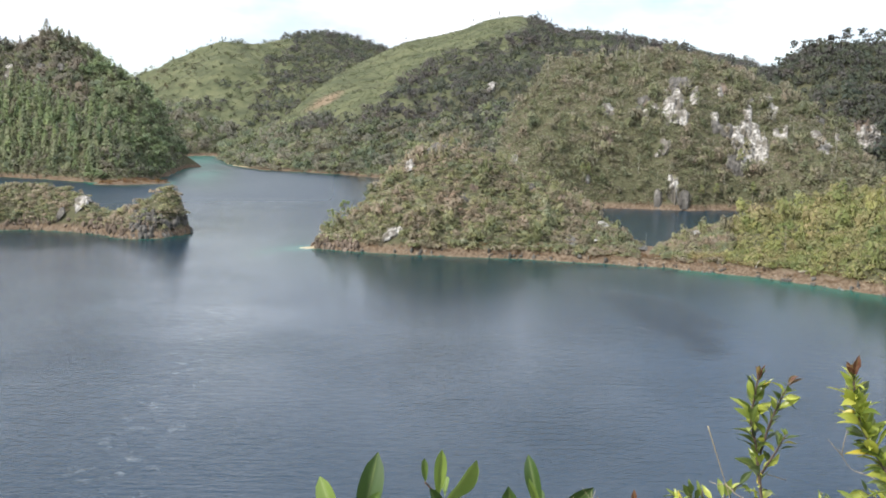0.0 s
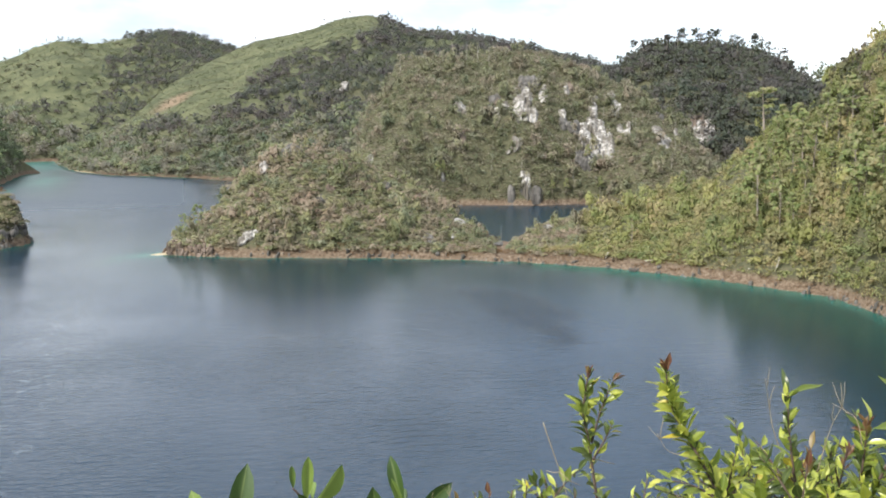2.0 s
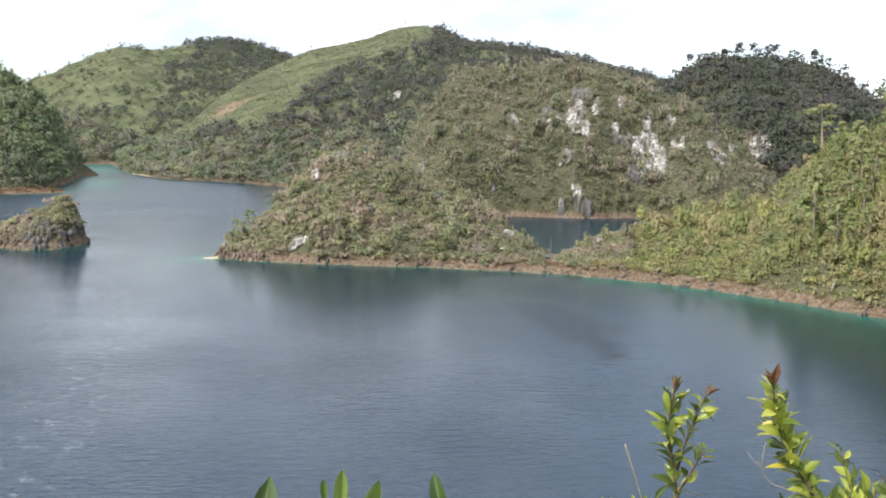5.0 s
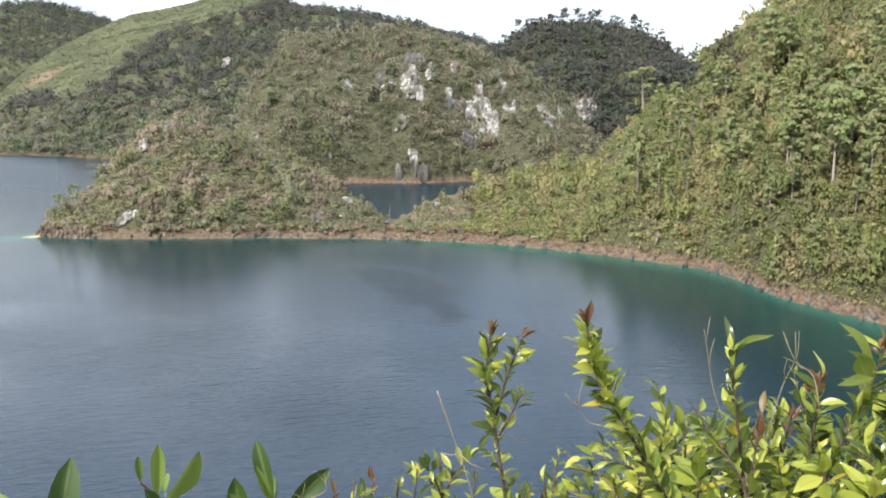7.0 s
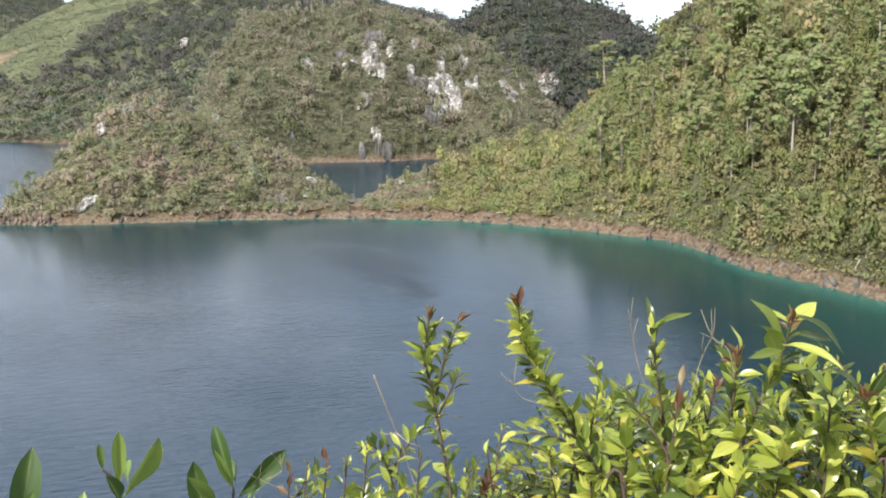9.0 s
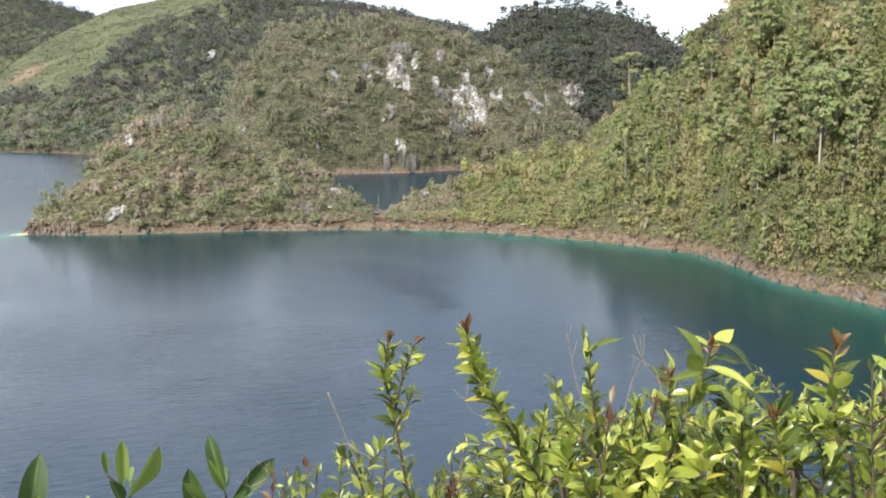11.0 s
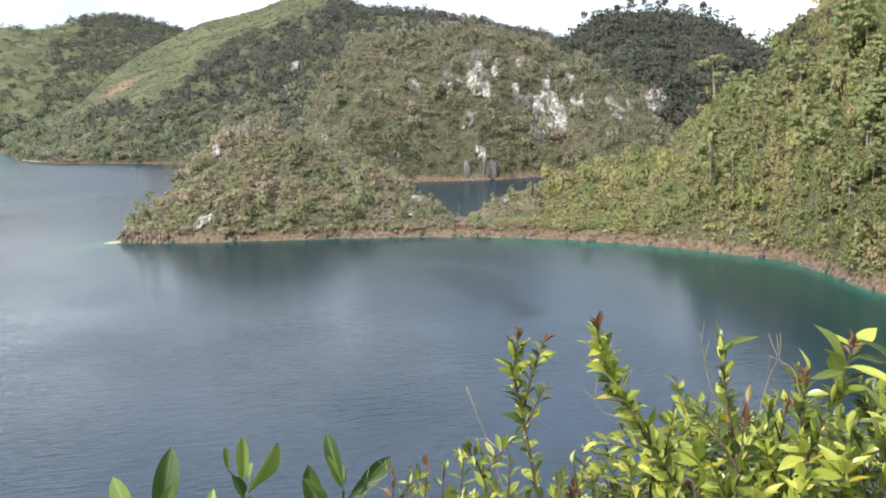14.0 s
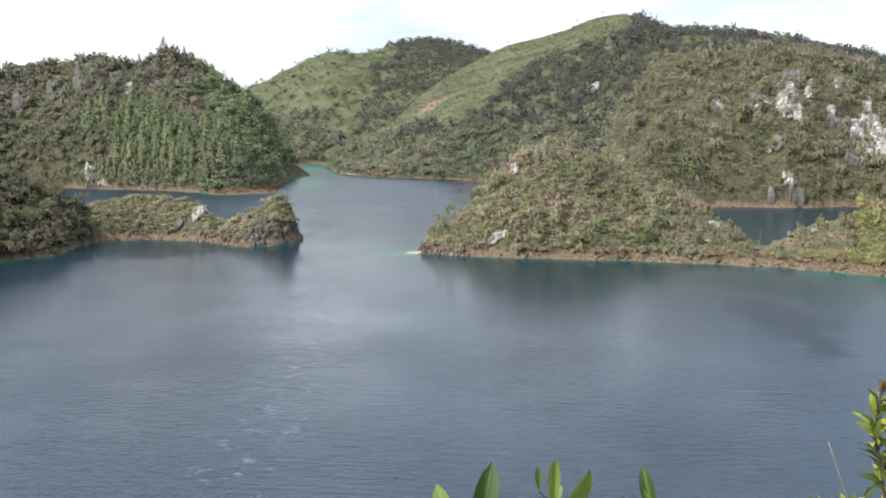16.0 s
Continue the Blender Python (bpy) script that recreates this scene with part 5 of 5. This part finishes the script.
def rooted(points):
    """The line carried on down to the ground."""
    p = Vector(points[0])
    ground = float(height(p.x, p.y))
    return [(p.x + 0.05, p.y + 0.02, ground - 0.03), (p.x + 0.03, p.y, (ground + p.z) / 2), *points]


def leafy(stem, line, start, size, count, r, meshes, red_tip=True, spread=0.75, rise=0.8, sizes=(0.5, 1.3)):
    """Leaves set alternately along a stem from a share of its length to its tip."""
    n = len(line)
    for i in range(count):
        t = start + (1 - start) * (i + r.uniform(0, 0.6)) / count
        k = min(int(t * (n - 1)), n - 2)
        p = line[k].lerp(line[k + 1], t * (n - 1) - k)
        along = (line[k + 1] - line[k]).normalized()
        a = i * 2.4 + r.uniform(-0.4, 0.4)
        u = along.cross(Vector((0.2, 0.1, 0.97)) if abs(along.z) < 0.95 else Vector((1, 0, 0))).normalized()
        v = along.cross(u)
        side = u * cos(a) + v * sin(a)
        last = t > 0.93
        way = side * spread * r.uniform(0.6, 1.2) * (0.35 if last else 1) + along * rise * r.uniform(0.4, 1.3) + Vector((r.gauss(0, 0.22), r.gauss(0, 0.22), r.gauss(0.1, 0.25)))
        me = r.choice(REDS) if red_tip and t > (0.955 if count > 60 else 0.91) else (YELLOWS[0] if r.random() < 0.025 else r.choice(meshes))
        ln = size * r.uniform(*sizes) * (0.62 if t > 0.88 else 1)
        put_leaf(me, p + side * 0.002, way, ln, Vector((r.gauss(0, 0.55), r.gauss(-0.25, 0.55), 1)), stem)


SPROUT_A = [
    (-0.033, 1.931, 49.182, -0.026, 1.932, 49.294, 0.03), (-0.023, 1.932, 49.162, 0.051, 1.894, 49.278, 0.046), (-0.059, 1.93, 49.218, -0.062, 1.929, 49.275, 0.016), (-0.032, 1.904, 49.157, -0.036, 1.837, 49.239, 0.03),
    (-0.017, 1.946, 49.182, -0.014, 1.987, 49.216, 0.018), (-0.029, 1.878, 49.099, -0.015, 1.824, 49.198, 0.042), (-0.009, 1.946, 49.063, 0.014, 1.988, 49.105, 0.025), (-0.051, 1.944, 49.07, -0.067, 1.97, 49.113, 0.02),
]
SPROUT_B = [
    (0.172, 1.785, 49.21, 0.145, 1.813, 49.328, 0.033), (0.169, 1.758, 49.224, 0.141, 1.719, 49.308, 0.017), (0.181, 1.785, 49.191, 0.269, 1.778, 49.278, 0.042), (0.197, 1.811, 49.172, 0.242, 1.835, 49.217, 0.026),
    (0.177, 1.798, 49.216, 0.173, 1.839, 49.248, 0.018), (0.145, 1.732, 49.187, 0.094, 1.692, 49.284, 0.025), (0.119, 1.76, 49.149, 0.105, 1.76, 49.287, 0.042), (0.187, 1.757, 49.121, 0.211, 1.715, 49.213, 0.03),
    (0.161, 1.745, 49.131, 0.189, 1.717, 49.213, 0.037), (0.102, 1.814, 49.112, 0.082, 1.814, 49.17, 0.026),
]
SPROUT_C = [
    (-0.171, 1.591, 49.248, -0.136, 1.596, 49.407, 0.049), (-0.165, 1.551, 49.278, -0.132, 1.515, 49.371, 0.031), (-0.201, 1.586, 49.265, -0.242, 1.605, 49.362, 0.038), (-0.219, 1.61, 49.245, -0.192, 1.615, 49.298, 0.026),
    (-0.098, 1.709, 49.191, -0.081, 1.738, 49.267, 0.023), (-0.129, 1.706, 49.185, -0.131, 1.705, 49.241, 0.02),
]
STEM_A = [(-0.031, 1.932, 49.039), (-0.031, 1.932, 49.107), (-0.035, 1.931, 49.183), (-0.05, 1.93, 49.209), (-0.061, 1.929, 49.221)]
STEM_B = [(0.15, 1.786, 49.087), (0.165, 1.785, 49.149), (0.172, 1.785, 49.21)]
STEM_C = [(-0.176, 1.59, 49.21), (-0.173, 1.59, 49.243), (-0.18, 1.589, 49.266)]
stem_b = [(0.408, 1.214, 49.376), (0.405, 1.215, 49.432), (0.394, 1.218, 49.502), (0.385, 1.221, 49.564), (0.377, 1.224, 49.602), (0.38, 1.223, 49.635), (0.383, 1.222, 49.664)]
stem_b_fork = [(0.39, 1.219, 49.556), (0.4, 1.216, 49.601), (0.41, 1.213, 49.632), (0.419, 1.21, 49.656)]
stem_b_side = [(0.384, 1.193, 49.54), (0.4, 1.188, 49.573), (0.409, 1.185, 49.595)]
stem_c = [(0.608, 1.109, 49.392), (0.579, 1.126, 49.455), (0.553, 1.139, 49.503), (0.531, 1.15, 49.547), (0.508, 1.161, 49.588), (0.493, 1.167, 49.62), (0.486, 1.17, 49.653), (0.482, 1.172, 49.682)]
stem_c_side = [(0.569, 1.161, 49.477), (0.539, 1.176, 49.495), (0.509, 1.189, 49.501), (0.479, 1.202, 49.497)]
stem_d = [(0.666, 1.09, 49.392), (0.656, 1.097, 49.49), (0.645, 1.103, 49.564), (0.64, 1.107, 49.608), (0.637, 1.108, 49.652)]
stem_e = [(0.733, 1.077, 49.387), (0.743, 1.07, 49.489), (0.757, 1.059, 49.551), (0.771, 1.049, 49.596), (0.78, 1.041, 49.637), (0.784, 1.038, 49.666)]
stem_e_low = [(0.771, 1.149, 49.345), (0.779, 1.144, 49.486), (0.782, 1.141, 49.542), (0.784, 1.14, 49.593)]
stem_f = [(0.854, 0.938, 49.434), (0.842, 0.95, 49.509), (0.834, 0.957, 49.556), (0.829, 0.962, 49.589)]
stem_f_in = [(0.869, 1.035, 49.384), (0.85, 1.053, 49.48), (0.837, 1.064, 49.539), (0.828, 1.072, 49.579)]
stem_g = [(0.911, 0.897, 49.445), (0.894, 0.916, 49.556), (0.886, 0.924, 49.629), (0.887, 0.924, 49.688)]
BIG_LEAVES = [
    (0.776, 1.044, 49.637, 0.749, 1.065, 49.69, 0.018), (0.791, 1.05, 49.655, 0.78, 1.092, 49.678, 0.016), (0.784, 1.038, 49.664, 0.813, 1.032, 49.689, 0.022), (0.786, 1.036, 49.672, 0.818, 0.973, 49.664, 0.019),
    (0.784, 1.038, 49.647, 0.841, 1.025, 49.643, 0.016), (0.773, 1.03, 49.636, 0.792, 0.96, 49.644, 0.017), (0.769, 1.033, 49.63, 0.713, 1.025, 49.624, 0.016), (0.773, 1.047, 49.605, 0.823, 1.041, 49.593, 0.016),
]
BIG_LEAVES += [
    (0.831, 0.961, 49.579, 0.815, 0.976, 49.637, 0.023), (0.834, 0.958, 49.587, 0.847, 0.946, 49.628, 0.016), (0.637, 1.108, 49.652, 0.632, 1.111, 49.691, 0.014), (0.639, 1.107, 49.655, 0.688, 1.108, 49.661, 0.011),
    (0.584, 1.077, 49.472, 0.586, 1.029, 49.543, 0.019), (0.786, 1.138, 49.591, 0.79, 1.135, 49.63, 0.016), (0.783, 1.141, 49.581, 0.758, 1.159, 49.601, 0.012),
]
twig_0 = [(0.556, 1.183, 49.429), (0.529, 1.196, 49.433), (0.505, 1.206, 49.442), (0.491, 1.212, 49.44)]
twig_1 = [(0.546, 1.188, 49.431), (0.525, 1.197, 49.469), (0.491, 1.212, 49.468)]
twig_2 = [(0.561, 1.18, 49.517), (0.528, 1.196, 49.535), (0.504, 1.206, 49.543), (0.489, 1.212, 49.568)]
twig_3 = [(0.213, 1.614, 49.295), (0.241, 1.61, 49.312), (0.222, 1.612, 49.344)]
twig_4 = [(0.688, 1.108, 49.535), (0.7, 1.1, 49.603), (0.711, 1.092, 49.641), (0.712, 1.092, 49.673)]
twig_5 = [(0.734, 1.076, 49.584), (0.727, 1.081, 49.62), (0.712, 1.092, 49.633), (0.699, 1.101, 49.64)]
twig_6 = [(0.432, 1.234, 49.515), (0.411, 1.241, 49.519)]
twig_7 = [(0.723, 1.084, 49.432), (0.687, 1.109, 49.481), (0.656, 1.128, 49.52)]
twig_8 = [(0.749, 1.065, 49.474), (0.762, 1.056, 49.495), (0.773, 1.047, 49.538)]
twig_9 = [(0.656, 1.129, 49.531), (0.636, 1.14, 49.59), (0.628, 1.145, 49.635), (0.623, 1.148, 49.666)]
twig_10 = [(0.275, 1.605, 49.238), (0.239, 1.61, 49.274), (0.186, 1.616, 49.308)]
twig_11 = [(0.267, 1.044, 49.653), (0.282, 1.042, 49.609), (0.295, 1.04, 49.57), (0.313, 1.036, 49.506)]
FILL_TOPS = [
    (0.696, 1.452, 49.281), (0.653, 1.29, 49.458), (0.736, 1.398, 49.431), (0.704, 1.304, 49.479),
    (0.781, 1.374, 49.43), (0.791, 1.321, 49.459), (0.651, 1.068, 49.577), (0.749, 1.171, 49.529),
    (0.805, 1.217, 49.516), (0.883, 1.291, 49.504), (0.885, 1.264, 49.483), (0.904, 1.232, 49.494),
    (0.942, 1.254, 49.387), (0.939, 1.22, 49.44), (0.895, 1.123, 49.523), (0.815, 1.001, 49.586),
]
FILL_TOPS += [
    (0.943, 1.111, 49.526), (0.894, 1.043, 49.535), (0.997, 1.11, 49.543), (0.895, 0.983, 49.529),
    (1.081, 1.147, 49.484), (0.921, 0.962, 49.604), (1.184, 1.175, 49.517), (1.199, 1.164, 49.513),
    (0.905, 0.88, 49.661), (0.96, 0.911, 49.622), (0.213, 1.325, 49.413), (0.301, 1.608, 49.274),
    (0.325, 1.341, 49.391), (0.34, 1.27, 49.431), (0.422, 1.473, 49.314), (0.449, 1.437, 49.363),
    (0.502, 1.408, 49.331), (0.532, 1.415, 49.323),
]

FILL_LOW = [(0.248, 1.565, 49.311), (0.256, 1.434, 49.378), (0.309, 1.565, 49.325), (0.288, 1.298, 49.436), (0.349, 1.445, 49.38), (0.362, 1.372, 49.422), (0.416, 1.488, 49.361), (0.392, 1.301, 49.427), (0.525, 1.476, 49.325), (0.518, 1.375, 49.381), (0.584, 1.463, 49.311), (0.572, 1.332, 49.363), (0.592, 1.307, 49.397)]


def sprout(name_rows, stem_points, label):
    root = tagged(new("broadleaf_sprout"), label, "plant", "broad-leaved sprouts by the viewpoint")
    stem, line = stem_part("stem", rooted(stem_points), 0.006, root)
    r = random.Random(len(name_rows))
    for bx, by, bz, tx, ty, tz, wide in name_rows:
        b, e = Vector((bx, by, bz)), Vector((tx, ty, tz))
        ln = (e - b).length
        facing = Vector((r.gauss(0, 0.25), -1.0, r.uniform(0.2, 0.7)))
        put_leaf(r.choice(BROADS), b, e - b, ln, facing, stem, 0.8 * wide / ln)
    return root


for rows_, stem_, words in ((SPROUT_A, STEM_A, "sprout with thick rounded green leaves"), (SPROUT_B, STEM_B, "sprout with broad pale green leaves and a pinkish stem"), (SPROUT_C, STEM_C, "sprout with broad dark green leaves, one of them bitten")):
    sprout(rows_, stem_, words)


def shrub(label, stems, explicit=(), meshes=LEAVES):
    """A shrub by the viewpoint: rows of line, whether it reaches the ground, first leaf, leaf length, count, red tip."""
    root = tagged(new("foreground_shrub"), label, "shrub", "shrubs by the viewpoint")
    r = random.Random(len(stems) * 13 + len(label))
    first = None
    for points, grows, start, size, count, red in stems:
        line_pts = rooted(points) if grows else points
        stem, line = stem_part("stem", line_pts, 0.0032 if grows else 0.0018, root)
        first = first or stem
        if grows:
            lift = 2 / (len(line_pts) - 1)
            start = lift + (1 - lift) * start
        leafy(stem, line, start, size, count, r, meshes, red)
    for bx, by, bz, tx, ty, tz, wide in explicit:
        b, e = Vector((bx, by, bz)), Vector((tx, ty, tz))
        ln = (e - b).length
        me = YELLOWS[0] if wide > 0.0195 and ln > 0.05 and by < 1.08 and bx < 0.62 else r.choice(LEAVES)
        put_leaf(me, b, e - b, ln, Vector((r.gauss(0, 0.3), -0.6, 1)), first, max(wide / ln / 0.42, 0.5))
    return root


shrub("upright leafy twigs with reddish young tips", [(stem_b, True, 0.1, 0.029, 76, True), (stem_b_fork, False, 0.1, 0.025, 30, True), (stem_b_side, False, 0.1, 0.024, 14, False)], meshes=NARROWS)
shrub("arching dark stem with crowded yellow-green leaves and a bronze tip", [(stem_c, True, 0.1, 0.031, 165, True), (stem_c_side, False, 0.2, 0.028, 16, False)], meshes=FRESHES + LEAVES[:2])
shrub("slender dark stem with narrow fresh green leaves", [(stem_d, True, 0.2, 0.028, 46, False)], [q for q in BIG_LEAVES if 0.55 < q[0] < 0.66])
shrub("shrub with long glossy light green leaves and a reddish bud", [(stem_e, True, 0.25, 0.036, 44, True), (stem_e_low, True, 0.2, 0.034, 46, True)], [q for q in BIG_LEAVES if 0.66 <= q[0] < 0.80])
shrub("shrub with broad bright green leaves and pink young leaves", [(stem_f, True, 0.2, 0.036, 36, True), (stem_f_in, True, 0.2, 0.034, 44, False), (stem_g, True, 0.2, 0.036, 44, True)], [q for q in BIG_LEAVES if q[0] >= 0.80])

fr = random.Random(77)
FILL = [q for q in FILL_TOPS if q[0] > 0.45] + FILL_LOW
for i in range(0, len(FILL), 3):
    group_ = []
    for x, y, z in FILL[i:i + 3]:
        lean = Vector((fr.uniform(-0.10, 0.10), fr.uniform(-0.04, 0.08), 0))
        few = x < 0.52
        top = Vector((x, y, z + (0.02 if few else 0.012)))
        foot, mid = top - Vector((0, 0, 0.36)) + lean, top - Vector((0, 0, 0.16)) + lean * 0.35
        leaf_size = fr.uniform(0.030, 0.042) if few else fr.uniform(0.030, 0.048)
        group_.append(([foot, mid, top], True, 0.05, leaf_size, 20 if few else 34, fr.random() < 0.15))
        for k in range(3 if few else 10):
            t = fr.uniform(0.15, 0.85)
            p0 = foot.lerp(mid, t * 2) if t < 0.5 else mid.lerp(top, t * 2 - 1)
            a = fr.uniform(0, 2 * pi)
            out_ = Vector((cos(a), sin(a) * 0.6, fr.uniform(0.2, 1.0))).normalized() * fr.uniform(0.06, 0.13)
            p1 = p0 + out_ * 0.55 + Vector((0, 0, 0.008))
            group_.append(([p0, p1, p0 + out_], False, 0.15, leaf_size * fr.uniform(0.5, 1.0), fr.randint(10, 15), fr.random() < 0.12))
    shrub("dense leafy green shrub branches below a viewpoint", group_)


FRESH_TOPS = [
    (0.596, 1.248, 49.487), (0.622, 1.224, 49.522), (0.628, 1.151, 49.504), (0.682, 1.151, 49.524), (0.687, 1.078, 49.516), (0.725, 1.06, 49.538),
    (0.581, 1.16, 49.464), (0.617, 1.084, 49.484), (0.651, 1.035, 49.486), (0.701, 1.006, 49.503), (0.555, 1.23, 49.454), (0.755, 1.002, 49.529),
]
for i in range(0, len(FRESH_TOPS), 3):
    group_ = []
    for x, y, z in FRESH_TOPS[i:i + 3]:
        top, lean = Vector((x, y, z)), Vector((fr.uniform(-0.03, 0.12), fr.uniform(-0.02, 0.06), 0))
        group_.append(([top - Vector((0, 0, 0.22)) + lean, top - Vector((0, 0, 0.07)) + lean * 0.3, top], True, 0.3, fr.uniform(0.032, 0.044), 34, False))
    shrub("low shrub branches with crowded fresh yellow-green leaves", group_, meshes=FRESHES)


def bare_twig(points):
    root = tagged(new("dry_twig"), "thin bare dry twig among shrub leaves", "twig", "dry twigs among the shrubs")
    stem, line = stem_part("stem", points, 0.0007, root, DRYTWIG, 0.4)
    r = random.Random(int(points[0][0] * 1000))
    for k in range(2 if len(points) > 2 else 1):
        i = r.randrange(len(line) // 3, len(line) - 2)
        along = line[i + 1] - line[i]
        way = along.normalized() + Vector((r.uniform(-1, 1), r.uniform(-0.4, 0.4), r.uniform(0, 0.8)))
        reach_ = r.uniform(0.018, 0.04)
        bm = bmesh.new()
        tube(bm, [line[i], line[i] + way.normalized() * reach_ * 0.5, line[i] + way.normalized() * reach_ + Vector((r.uniform(-0.006, 0.006), 0, 0.004))], [0.0006, 0.0005, 0.0003], 5)
        part("side_shoot", bm, DRYTWIG, root)
    return root


for points_ in (twig_0, twig_1, twig_2, twig_3, twig_4, twig_5, twig_6, twig_7, twig_8, twig_9, twig_10, twig_11):
    bare_twig(points_)
